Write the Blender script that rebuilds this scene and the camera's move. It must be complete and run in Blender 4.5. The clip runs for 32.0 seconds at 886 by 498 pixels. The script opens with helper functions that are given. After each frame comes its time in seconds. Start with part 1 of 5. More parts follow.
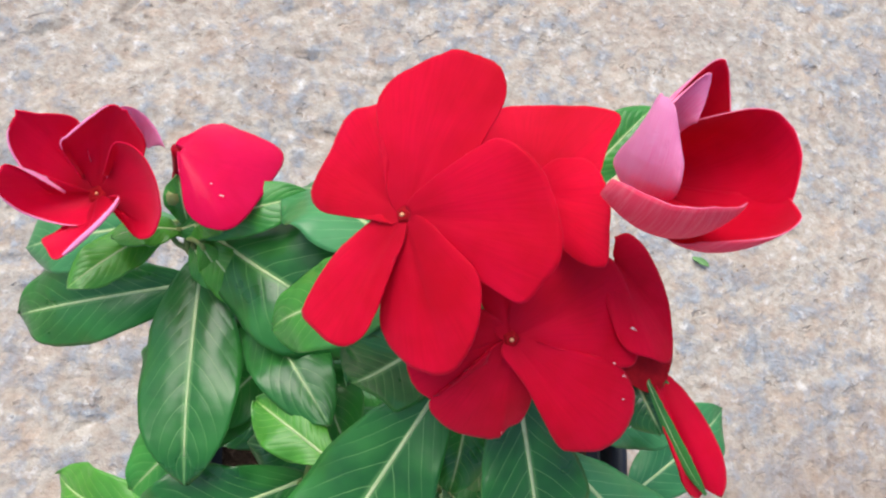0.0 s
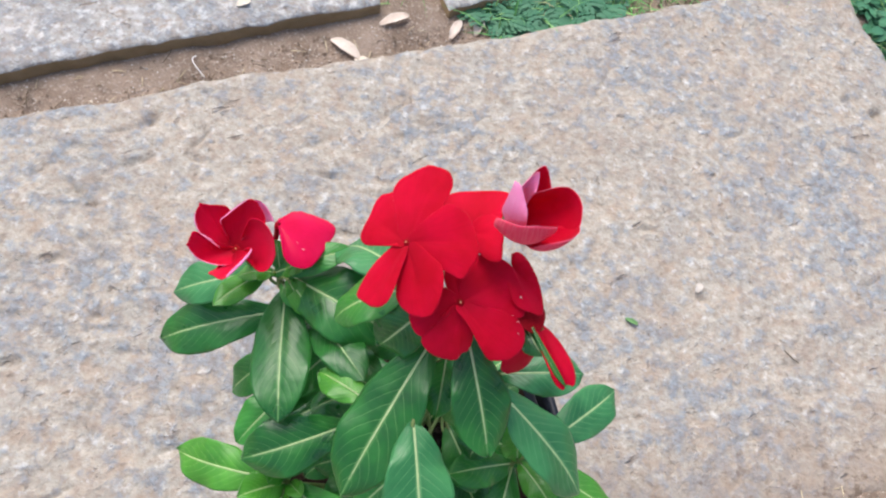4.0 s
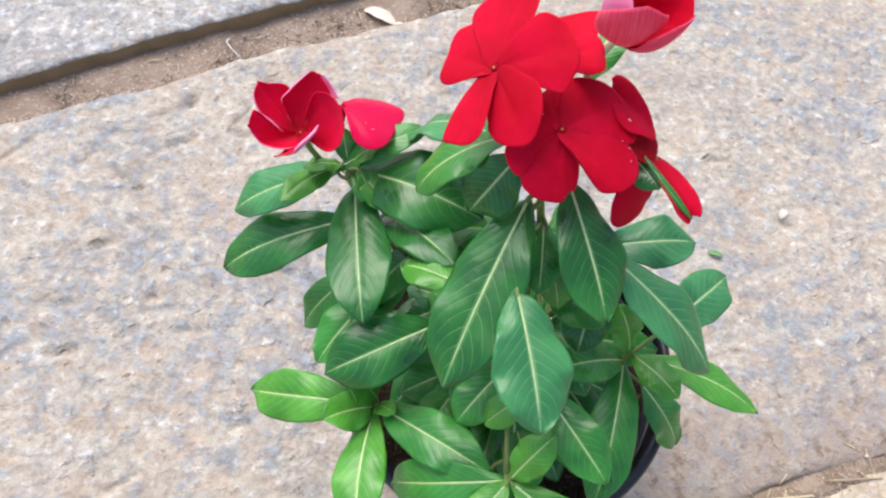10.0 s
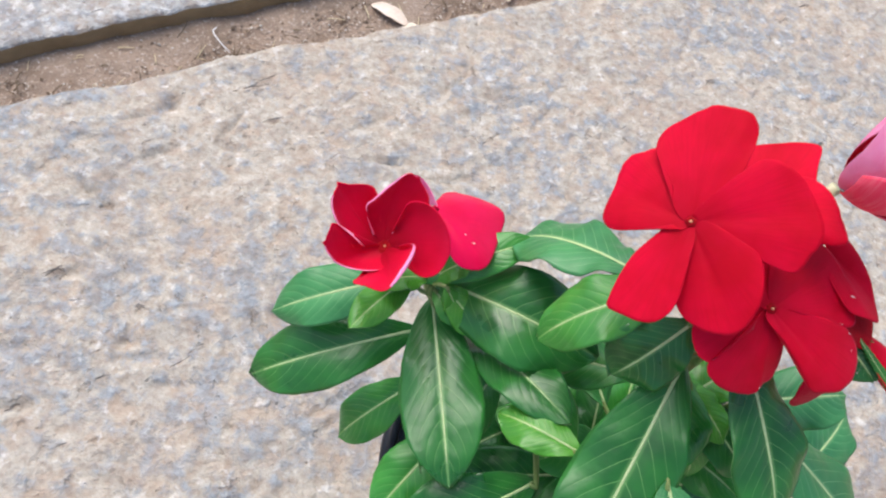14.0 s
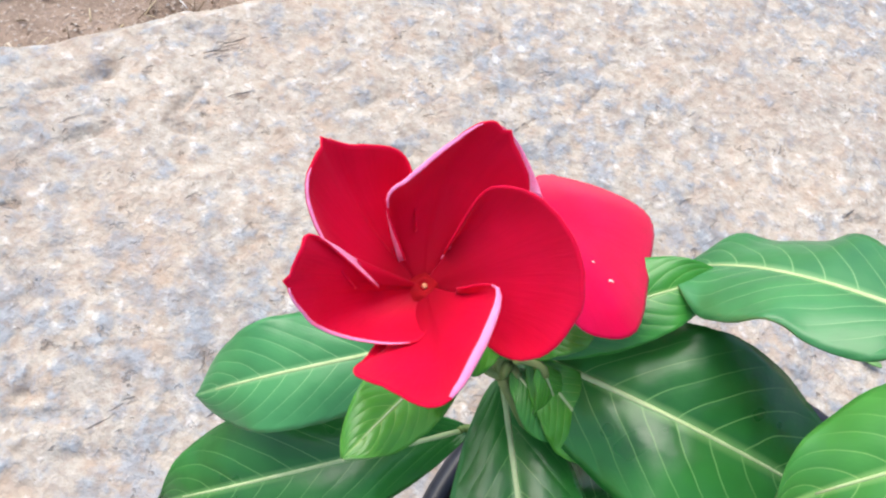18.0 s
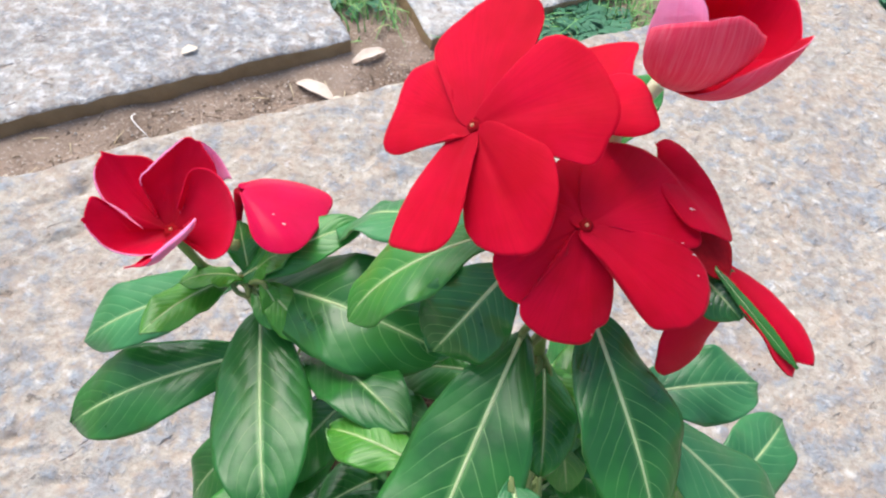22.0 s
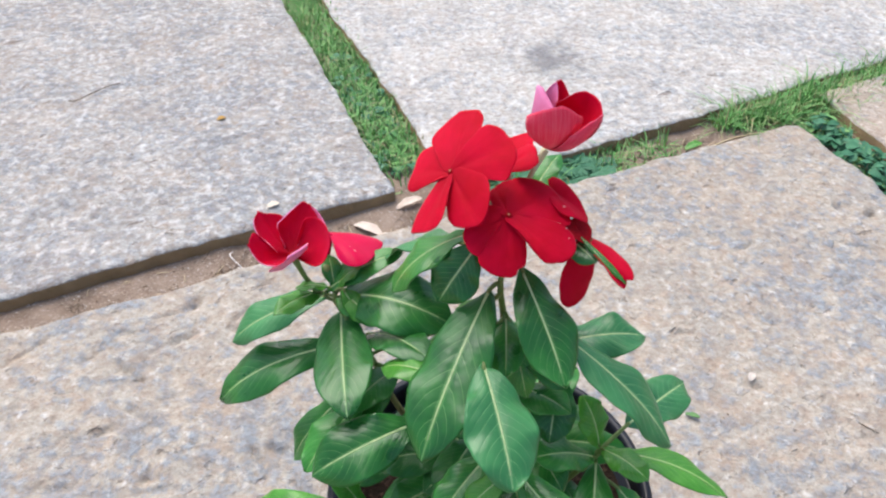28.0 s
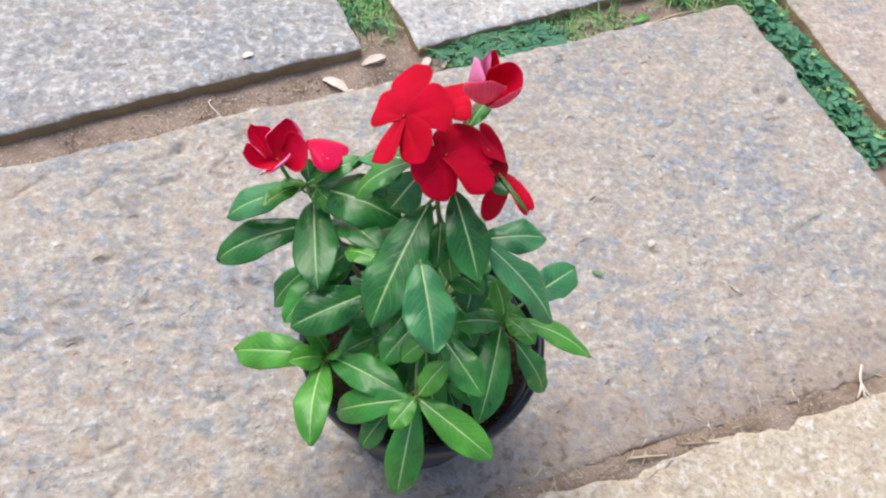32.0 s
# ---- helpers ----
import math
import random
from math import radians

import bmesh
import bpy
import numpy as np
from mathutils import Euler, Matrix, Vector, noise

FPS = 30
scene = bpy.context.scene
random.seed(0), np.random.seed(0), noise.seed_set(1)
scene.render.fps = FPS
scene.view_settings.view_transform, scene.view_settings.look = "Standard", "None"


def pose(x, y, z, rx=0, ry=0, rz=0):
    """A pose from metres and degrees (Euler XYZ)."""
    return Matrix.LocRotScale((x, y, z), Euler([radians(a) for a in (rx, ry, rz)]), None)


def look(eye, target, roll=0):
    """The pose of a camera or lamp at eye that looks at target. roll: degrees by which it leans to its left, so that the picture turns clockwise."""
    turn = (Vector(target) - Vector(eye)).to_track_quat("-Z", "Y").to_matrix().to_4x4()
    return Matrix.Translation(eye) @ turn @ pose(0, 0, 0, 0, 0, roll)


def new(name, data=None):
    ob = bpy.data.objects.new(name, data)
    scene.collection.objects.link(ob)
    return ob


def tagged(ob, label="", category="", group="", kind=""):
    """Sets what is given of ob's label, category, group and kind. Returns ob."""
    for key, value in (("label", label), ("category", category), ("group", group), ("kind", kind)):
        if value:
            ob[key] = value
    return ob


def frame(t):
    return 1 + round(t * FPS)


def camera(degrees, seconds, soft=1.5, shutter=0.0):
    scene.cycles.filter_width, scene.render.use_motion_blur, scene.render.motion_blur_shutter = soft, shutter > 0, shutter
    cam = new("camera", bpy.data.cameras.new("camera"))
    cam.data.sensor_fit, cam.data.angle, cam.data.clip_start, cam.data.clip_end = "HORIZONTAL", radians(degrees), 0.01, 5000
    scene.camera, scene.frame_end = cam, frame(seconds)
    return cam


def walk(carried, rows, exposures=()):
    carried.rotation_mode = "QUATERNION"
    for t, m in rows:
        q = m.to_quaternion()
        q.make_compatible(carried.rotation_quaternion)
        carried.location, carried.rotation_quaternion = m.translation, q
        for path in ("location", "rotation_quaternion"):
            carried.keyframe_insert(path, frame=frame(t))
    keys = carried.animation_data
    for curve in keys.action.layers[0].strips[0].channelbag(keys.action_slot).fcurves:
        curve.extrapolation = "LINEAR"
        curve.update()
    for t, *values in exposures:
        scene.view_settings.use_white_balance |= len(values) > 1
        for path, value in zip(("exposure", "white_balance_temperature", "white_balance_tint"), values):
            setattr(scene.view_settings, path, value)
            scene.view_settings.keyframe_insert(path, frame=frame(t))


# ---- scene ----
cam = camera(58.84, 32.0, 2.2)
ROWS = [
    (0.0, -0.0245, -0.0225, 0.3958, 15.49, -7.07, 5.19),
    (0.5, -0.0251, -0.0281, 0.4105, 16.41, -6.72, 4.99),
    (1.0, -0.0272, -0.0335, 0.4255, 17.68, -6.64, 5.07),
    (1.5, -0.0260, -0.0375, 0.4367, 18.28, -5.60, 4.51),
    (2.0, -0.0267, -0.0423, 0.4469, 19.19, -4.76, 4.62),
    (2.5, -0.0262, -0.0513, 0.4574, 19.69, -5.33, 4.19),
    (4.5, -0.0317, -0.1020, 0.5209, 26.04, -6.88, 3.56),
    (5.0, -0.0407, -0.1067, 0.5121, 27.70, -6.61, 3.69),
    (5.5, -0.0336, -0.1134, 0.4980, 30.70, -4.33, 1.89),
    (6.0, -0.0375, -0.1154, 0.4857, 35.49, -1.55, 1.20),
    (6.5, -0.0479, -0.1109, 0.4677, 37.79, -1.48, 1.04),
    (7.0, -0.0596, -0.1068, 0.4509, 39.16, -1.00, 1.63),
    (7.5, -0.0654, -0.1098, 0.4338, 40.63, 0.09, 1.21),
    (8.0, -0.0476, -0.1197, 0.4217, 40.90, 1.57, 1.33),
    (8.5, -0.0295, -0.1381, 0.4257, 41.36, 1.47, 1.77),
    (9.0, -0.0302, -0.1375, 0.4372, 39.88, 0.29, 0.04),
    (9.5, -0.0405, -0.1373, 0.4434, 32.37, -1.33, -0.28),
    (10.0, -0.0416, -0.1377, 0.4562, 27.94, -1.95, -0.32),
    (10.5, -0.0431, -0.1377, 0.4750, 22.48, -2.82, -0.02),
    (11.0, -0.0424, -0.1246, 0.4792, 19.70, -4.75, 0.19),
    (11.3, -0.0462, -0.1144, 0.4802, 17.91, -5.26, 0.43),
    (11.5, -0.0501, -0.1105, 0.4782, 16.99, -5.83, 1.14),
    (12.0, -0.0610, -0.1000, 0.4762, 18.16, -6.16, 1.53),
    (12.5, -0.0738, -0.0868, 0.4695, 19.01, -7.48, 1.46),
    (13.0, -0.0870, -0.0794, 0.4580, 19.50, -8.11, 1.77),
    (13.5, -0.0900, -0.0708, 0.4441, 22.00, -8.17, 1.25),
    (14.0, -0.0938, -0.0610, 0.4234, 24.60, -7.94, 0.33),
    (14.5, -0.0941, -0.0557, 0.4059, 25.75, -8.90, 0.38),
    (16.5, -0.0942, -0.0223, 0.3456, 24.50, -7.77, 1.09),
    (17.0, -0.0941, -0.0172, 0.3363, 25.23, -7.06, 0.96),
    (17.5, -0.0951, -0.0115, 0.3256, 25.27, -8.17, 0.85),
    (18.0, -0.0946, -0.0083, 0.3175, 25.20, -9.08, 0.69),
    (18.5, -0.0942, -0.0116, 0.3144, 25.22, -9.77, 0.32),
    (19.0, -0.0892, -0.0149, 0.3210, 25.87, -10.22, -0.02),
    (19.5, -0.0866, -0.0199, 0.3304, 26.13, -10.01, 0.36),
    (20.0, -0.0801, -0.0292, 0.3437, 26.39, -9.18, 0.35),
    (20.5, -0.0667, -0.0440, 0.3551, 28.46, -7.67, -0.68),
    (21.0, -0.0568, -0.0585, 0.3607, 30.43, -6.80, -1.55),
    (21.5, -0.0460, -0.0669, 0.3735, 32.31, -4.94, -2.42),
    (22.0, -0.0389, -0.0798, 0.3814, 34.32, -4.97, -2.94),
    (22.5, -0.0372, -0.0891, 0.3908, 35.92, -4.89, -3.44),
    (23.0, -0.0325, -0.0976, 0.4011, 37.61, -4.14, -3.77),
    (23.5, -0.0285, -0.1029, 0.4110, 38.66, -3.76, -4.78),
    (24.0, -0.0266, -0.1120, 0.4200, 39.00, -4.01, -4.73),
    (24.5, -0.0253, -0.1223, 0.4326, 39.65, -3.65, -4.31),
    (25.0, -0.0278, -0.1346, 0.4359, 39.91, -3.27, -4.17),
    (25.5, -0.0283, -0.1461, 0.4285, 41.32, -2.78, -3.54),
    (27.5, -0.0350, -0.1946, 0.4392, 46.95, -1.46, -2.59),
    (28.0, -0.0339, -0.2103, 0.4496, 47.45, -0.48, -2.55),
    (28.5, -0.0325, -0.2241, 0.4625, 46.66, 0.13, -1.70),
    (29.0, -0.0300, -0.2312, 0.4833, 45.44, -0.24, -2.04),
    (29.5, -0.0300, -0.2373, 0.4905, 44.35, -1.10, -2.50),
    (30.0, -0.0300, -0.2446, 0.5009, 43.11, -1.85, -2.50),
    (30.5, -0.0321, -0.2497, 0.5119, 41.76, -2.14, -2.16),
    (31.0, -0.0322, -0.2550, 0.5273, 40.03, -2.44, -2.04),
    (31.5, -0.0337, -0.2476, 0.5415, 36.17, -4.04, -2.11),
    (32.0, -0.0325, -0.2345, 0.5534, 32.92, -4.98, -1.63),
]
EXPOSURE = [(0.0, 0.66), (1.0, 0.66), (2.0, 0.52), (5.0, 0.64), (6.0, 0.64), (7.0, 0.60), (8.0, 0.70), (9.0, 0.60), (10.0, 0.80), (11.0, 0.74), (12.2, 0.72), (13.0, 0.78), (14.2, 0.64), (17.0, 0.72), (18.0, 0.92), (19.0, 0.84), (20.0, 0.60), (21.0, 0.80), (22.0, 0.80), (24.0, 0.64), (28.0, 0.64), (29.0, 0.60), (32.0, 0.62)]
walk(cam, [(t, pose(x, y, z, rx, ry, rz)) for t, x, y, z, rx, ry, rz in ROWS], EXPOSURE)

# ---- light: open shade under a bright, hazy sky ----
SUN_UP, SUN_ROUND = radians(62), radians(-30)
world = bpy.data.worlds.new("sky")
scene.world = world
world.use_nodes = True
wn = world.node_tree
sky = wn.nodes.new("ShaderNodeTexSky")
sky.sky_type = "NISHITA"
sky.sun_disc = False
sky.sun_elevation, sky.sun_rotation = SUN_UP, SUN_ROUND
sky.air_density, sky.dust_density, sky.ozone_density = 1.0, 3.5, 1.0
wn.links.new(sky.outputs[0], wn.nodes["Background"].inputs[0])
wn.nodes["Background"].inputs[1].default_value = 0.14
sun = new("sun", bpy.data.lights.new("sun", "SUN"))
sun.data.energy, sun.data.angle, sun.data.color = 1.3, radians(50), (1.0, 0.985, 0.96)
sun.matrix_world = look((-1.4, 2.4, 5.2), (0, 0, 0))


# ---- materials ----
class Mat:
    """A node material with short calls."""

    def __init__(self, name, rough=0.6, spec=0.5):
        self.m = bpy.data.materials.new(name)
        self.m.use_nodes = True
        self.t = self.m.node_tree
        self.b = self.t.nodes["Principled BSDF"]
        self.b.inputs["Roughness"].default_value = rough
        self.b.inputs["Specular IOR Level"].default_value = spec

    def n(self, kind, **values):
        node = self.t.nodes.new("ShaderNode" + kind)
        for k, v in values.items():
            if k in node.inputs:
                node.inputs[k].default_value = v
            else:
                setattr(node, k, v)
        return node

    def link(self, a, b):
        self.t.links.new(a, b)

    def coords(self, kind="Object"):
        return self.n("TexCoord").outputs[kind]

    def noise(self, scale, detail=3.0, rough=0.55, vec=None, distortion=0.0):
        node = self.n("TexNoise", Scale=scale, Detail=detail, Roughness=rough, Distortion=distortion)
        self.link(vec if vec is not None else self.coords(), node.inputs["Vector"])
        return node.outputs["Fac"]

    def ramp(self, fac, *stops):
        node = self.n("ValToRGB")
        el = node.color_ramp.elements
        while len(el) < len(stops):
            el.new(0.5)
        for e, (at, colour) in zip(el, stops):
            e.position = at
            e.color = (*colour, 1) if len(colour) == 3 else (colour[0],) * 3 + (1,)
        self.link(fac, node.inputs[0])
        return node.outputs[0]

    def mix(self, fac, a, b, how="MIX"):
        node = self.n("Mix", data_type="RGBA", blend_type=how)
        for value, slot in ((fac, 0), (a, 6), (b, 7)):
            if isinstance(value, bpy.types.NodeSocket):
                self.link(value, node.inputs[slot])
            elif slot == 0:
                node.inputs[0].default_value = value
            else:
                node.inputs[slot].default_value = (*value, 1)
        return node.outputs[2]

    def math(self, op, a, b=0.0, c=0.0):
        node = self.n("Math", operation=op)
        for value, slot in ((a, 0), (b, 1), (c, 2)):
            if isinstance(value, bpy.types.NodeSocket):
                self.link(value, node.inputs[slot])
            else:
                node.inputs[slot].default_value = value
        return node.outputs[0]

    def colour(self, socket):
        self.link(socket, self.b.inputs["Base Color"])

    def rough(self, socket):
        self.link(socket, self.b.inputs["Roughness"])

    def bump(self, height, strength=0.5, distance=0.001):
        node = self.n("Bump", Strength=strength, Distance=distance)
        self.link(height, node.inputs["Height"])
        self.link(node.outputs[0], self.b.inputs["Normal"])


def granite(name, warm, pale, grey, dark, grey_share, white, stain=None, weather=0.35, soiled=None, rusting=1.0):
    """Rough split granite: beige feldspar with soft slate-blue and rusty mottling a finger wide, slits and worn pits."""
    m = Mat(name, 0.80, 0.35)
    v = m.coords()
    grain = m.noise(420, 3, 0.6, v)
    crystal = m.noise(165, 3, 0.6, v)
    blotch = m.noise(78, 4, 0.62, v)
    wide = m.noise(7, 4, 0.6, v)
    turned = m.n("Mapping", vector_type="TEXTURE")
    m.link(v, turned.inputs["Vector"])
    turned.inputs["Rotation"].default_value = (0, 0, radians(28))
    turned.inputs["Scale"].default_value = (2.1, 0.85, 1.0)
    slant = turned.outputs[0]
    # feldspar: warm and pale grains
    mixed = m.math("ADD", m.math("MULTIPLY", m.noise(120, 4, 0.66, v), 0.7), m.math("MULTIPLY", crystal, 0.3))
    base = m.mix(m.ramp(mixed, (0.36, (0,)), (0.62, (1,))), warm, pale)
    # rusty feldspar in patches
    rusty = m.math("ADD", m.noise(50, 5, 0.68, v), m.math("MULTIPLY", m.math("SUBTRACT", crystal, 0.5), 0.35))
    base = m.mix(m.math("MULTIPLY", m.ramp(rusty, (0.47, (0,)), (0.66, (1,))), 0.55 * rusting), base, (0.43, 0.305, 0.215))
    # slate-blue blots, denser in some drifts than in others
    greys = m.mix(m.ramp(crystal, (0.36, (0,)), (0.60, (1,))), dark, grey)
    drift = m.math("MULTIPLY", m.math("SUBTRACT", wide, 0.5), 0.65)
    share = m.math("ADD", m.math("ADD", blotch, drift), m.math("MULTIPLY", m.math("SUBTRACT", crystal, 0.5), 0.25))
    mask = m.math("MULTIPLY", m.ramp(share, (grey_share + 0.02, (0,)), (grey_share + 0.17, (1,))), 0.80)
    base = m.mix(mask, base, greys)
    # brown dirt between the grains
    base = m.mix(m.math("MULTIPLY", m.ramp(m.noise(215, 3, 0.55, v), (0.36, (1,)), (0.54, (0,))), 0.42), base, (0.27, 0.195, 0.14))
    # pale crystal flecks
    flecks = m.math("ADD", m.noise(120, 3, 0.6, v), m.math("MULTIPLY", m.math("SUBTRACT", grain, 0.5), 0.2))
    base = m.mix(m.math("MULTIPLY", m.ramp(flecks, (white, (0,)), (white + 0.12, (1,))), 0.55), base, (0.72, 0.72, 0.71))
    # weathering: broad grey-brown clouds with ragged borders
    cloud = m.math("ADD", m.noise(19, 6, 0.68, v, 0.2), m.math("MULTIPLY", m.math("SUBTRACT", crystal, 0.5), 0.25))
    base = m.mix(m.math("MULTIPLY", m.ramp(cloud, (0.44, (0,)), (0.66, (1,))), weather), base, dark)
    base = m.mix(m.math("MULTIPLY", m.ramp(cloud, (0.30, (1,)), (0.42, (0,))), 0.35), base, pale)
    # rust and old earth in broad drifts
    rust = m.ramp(m.noise(13, 6, 0.7, v), (0.48, (0,)), (0.68, (1,)))
    base = m.mix(m.math("MULTIPLY", rust, 0.32 * rusting), base, (0.41, 0.30, 0.215))
    # slits and chips with dirt in them; crevice shade is also in the colour
    slits = m.ramp(m.noise(58, 4, 0.55, slant), (0.27, (1,)), (0.335, (0,)))
    base = m.mix(m.math("MULTIPLY", slits, 0.65), base, (0.19, 0.135, 0.10))
    chips = m.ramp(m.noise(110, 4, 0.66, v), (0.30, (1,)), (0.38, (0,)))
    base = m.mix(m.math("MULTIPLY", chips, 0.5), base, (0.24, 0.175, 0.13))
    if soiled:
        # earth trodden into the stone along its front edge, with a ragged border and dark pits
        place = m.n("SeparateXYZ")
        m.link(v, place.inputs[0])
        front = m.math("SUBTRACT", place.outputs[1], m.math("MULTIPLY", place.outputs[0], 0.297))
        near = m.math("DIVIDE", m.math("SUBTRACT", soiled, front), 0.07)
        near = m.math("ADD", near, m.math("MULTIPLY", m.math("SUBTRACT", m.noise(26, 5, 0.68, v), 0.5), 1.6))
        near = m.ramp(near, (0.0, (0,)), (1.0, (1,)))
        base = m.mix(m.math("MULTIPLY", near, 0.66), base, (0.33, 0.245, 0.18))
        holes = m.math("MULTIPLY", m.ramp(m.noise(95, 4, 0.6, v), (0.36, (1,)), (0.45, (0,))), near)
        base = m.mix(m.math("MULTIPLY", holes, 0.75), base, (0.17, 0.115, 0.075))
    if stain:
        # an old dark lichen stain with a ragged outline
        far = m.n("VectorMath", operation="DISTANCE")
        m.link(v, far.inputs[0])
        far.inputs[1].default_value = (stain[0], stain[1], 0)
        ragged = m.math("ADD", m.math("DIVIDE", far.outputs["Value"], stain[2]), m.math("MULTIPLY", m.math("SUBTRACT", m.noise(45, 4, 0.7, v), 0.5), 2.2))
        base = m.mix(m.math("MULTIPLY", m.ramp(ragged, (0.20, (1,)), (1.0, (0,))), 0.7), base, (0.15, 0.145, 0.15))
    m.colour(base)
    height = m.math("ADD", m.math("MULTIPLY", blotch, 1.0), m.math("ADD", m.math("MULTIPLY", crystal, 0.45), m.math("MULTIPLY", grain, 0.08)))
    height = m.math("ADD", height, m.math("MULTIPLY", m.noise(30, 5, 0.62, v), 1.8))
    height = m.math("SUBTRACT", height, m.math("ADD", m.math("MULTIPLY", chips, 0.35), m.math("MULTIPLY", slits, 0.7)))
    m.bump(height, 0.70, 0.005)
    return m.m


granite_warm = granite("granite_warm", (0.375, 0.325, 0.265), (0.56, 0.515, 0.44), (0.31, 0.355, 0.40), (0.185, 0.205, 0.225), 0.455, 0.60, weather=0.26, soiled=-0.025)
granite_rose = granite("granite_rose", (0.42, 0.345, 0.28), (0.62, 0.54, 0.455), (0.36, 0.38, 0.40), (0.21, 0.21, 0.215), 0.52, 0.60, weather=0.20)
granite_grey = granite("granite_grey", (0.355, 0.335, 0.305), (0.555, 0.545, 0.515), (0.345, 0.375, 0.405), (0.17, 0.178, 0.19), 0.435, 0.53, weather=0.36, rusting=0.75)
granite_stained = granite("granite_stained", (0.475, 0.45, 0.405), (0.70, 0.69, 0.65), (0.45, 0.48, 0.505), (0.22, 0.228, 0.24), 0.465, 0.52, stain=(0.130, 0.596, 0.050), weather=0.36, rusting=0.6)
granite_sand = granite("granite_sand", (0.50, 0.415, 0.295), (0.69, 0.615, 0.48), (0.50, 0.46, 0.38), (0.30, 0.25, 0.19), 0.58, 0.55, weather=0.22)


def stone_side():
    m = Mat("stone_side", 0.95, 0.2)
    c = m.mix(m.noise(60, 4, 0.6), (0.19, 0.125, 0.062), (0.36, 0.25, 0.14))
    m.colour(c)
    m.bump(m.noise(140, 4, 0.6), 0.8, 0.003)
    return m.m


def soil(name, a, b, c):
    m = Mat(name, 0.97, 0.15)
    fine = m.noise(420, 3, 0.6)
    wide = m.noise(30, 4, 0.6)
    base = m.mix(m.ramp(wide, (0.35, (0,)), (0.65, (1,))), a, b)
    base = m.mix(m.ramp(fine, (0.55, (0,)), (0.72, (1,))), base, c)
    m.colour(base)
    m.bump(m.math("ADD", fine, m.noise(150, 3, 0.6)), 0.9, 0.003)
    return m.m


side_mat = stone_side()
earth = soil("earth", (0.245, 0.18, 0.135), (0.395, 0.305, 0.24), (0.54, 0.47, 0.41))
dust = soil("dust", (0.22, 0.155, 0.11), (0.38, 0.29, 0.215), (0.52, 0.43, 0.35))
compost = soil("compost", (0.018, 0.012, 0.009), (0.05, 0.032, 0.022), (0.13, 0.085, 0.06))


def leaf_top(name, deep, light, vein, gloss):
    """Blade: darker between the veins, pale feathered side veins, a glossy skin."""
    m = Mat(name, gloss, 0.5)
    uv = m.n("UVMap").outputs[0]
    sep = m.n("SeparateXYZ")
    m.link(uv, sep.inputs[0])
    along, across = sep.outputs[0], m.math("ABSOLUTE", sep.outputs[1])
    ob = m.n("ObjectInfo").outputs["Random"]
    patch = m.noise(55, 3, 0.6)
    fine = m.noise(900, 2, 0.5)
    # side veins leave the midrib and sweep towards the tip
    phase = m.math("SUBTRACT", m.math("MULTIPLY", along, 11.0), m.math("MULTIPLY", m.math("POWER", across, 1.35), 3.2))
    phase = m.math("ADD", phase, m.math("MULTIPLY", m.math("SUBTRACT", m.noise(120, 2, 0.5), 0.5), 0.35))
    saw = m.math("ABSOLUTE", m.math("SUBTRACT", m.math("FRACT", phase), 0.5))
    line = m.ramp(saw, (0.0, (1,)), (0.014, (0.8,)), (0.038, (0,)))
    fade = m.ramp(across, (0.0, (1,)), (0.60, (0.7,)), (0.95, (0,)))
    base = m.mix(m.ramp(patch, (0.3, (0,)), (0.7, (1,))), deep, light)
    base = m.mix(m.math("MULTIPLY", m.math("MULTIPLY", line, fade), 0.6), base, vein)
    base = m.mix(m.math("MULTIPLY", m.ramp(across, (0.75, (0,)), (1.0, (1,))), 0.35), base, light)
    base = m.mix(m.math("MULTIPLY", m.math("SUBTRACT", ob, 0.5), 0.5), base, light)
    near = m.ramp(across, (0.02, (1,)), (0.10, (0,)))
    base = m.mix(m.math("MULTIPLY", near, 0.5), base, vein)
    m.colour(base)
    m.rough(m.ramp(patch, (0.3, (gloss - 0.05,)), (0.75, (gloss + 0.12,))))
    swell = m.ramp(saw, (0.0, (0,)), (0.25, (0.8,)), (0.5, (1,)))
    m.bump(m.math("ADD", m.math("MULTIPLY", m.noise(95, 2, 0.5), 1.5), m.math("ADD", m.math("MULTIPLY", swell, 0.10), m.math("MULTIPLY", fine, 0.08))), 0.4, 0.0012)
    m.b.inputs["Transmission Weight"].default_value = 0.0
    m.b.inputs["Subsurface Weight"].default_value = 0.0
    return m.m


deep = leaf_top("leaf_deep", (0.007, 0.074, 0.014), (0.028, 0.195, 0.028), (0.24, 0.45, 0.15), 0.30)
mid = leaf_top("leaf_mid", (0.016, 0.13, 0.02), (0.046, 0.28, 0.034), (0.29, 0.52, 0.15), 0.32)
bright = leaf_top("leaf_bright", (0.028, 0.17, 0.024), (0.062, 0.3, 0.038), (0.33, 0.54, 0.17), 0.33)
# paler bluish green: sky sheen on some leaves is put into this colour
sky_sheen = leaf_top("leaf_sky_sheen", (0.022, 0.15, 0.045), (0.056, 0.26, 0.08), (0.32, 0.54, 0.24), 0.33)
fresh = leaf_top("leaf_fresh", (0.04, 0.205, 0.018), (0.09, 0.345, 0.03), (0.36, 0.57, 0.15), 0.33)


def plain(name, a, b, scale, rough=0.6, spec=0.4, bump=0.25, dist=0.0006):
    m = Mat(name, rough, spec)
    f = m.noise(scale, 4, 0.6)
    m.colour(m.mix(m.ramp(f, (0.3, (0,)), (0.7, (1,))), a, b))
    m.bump(m.noise(scale * 3, 3, 0.6), bump, dist)
    return m.m


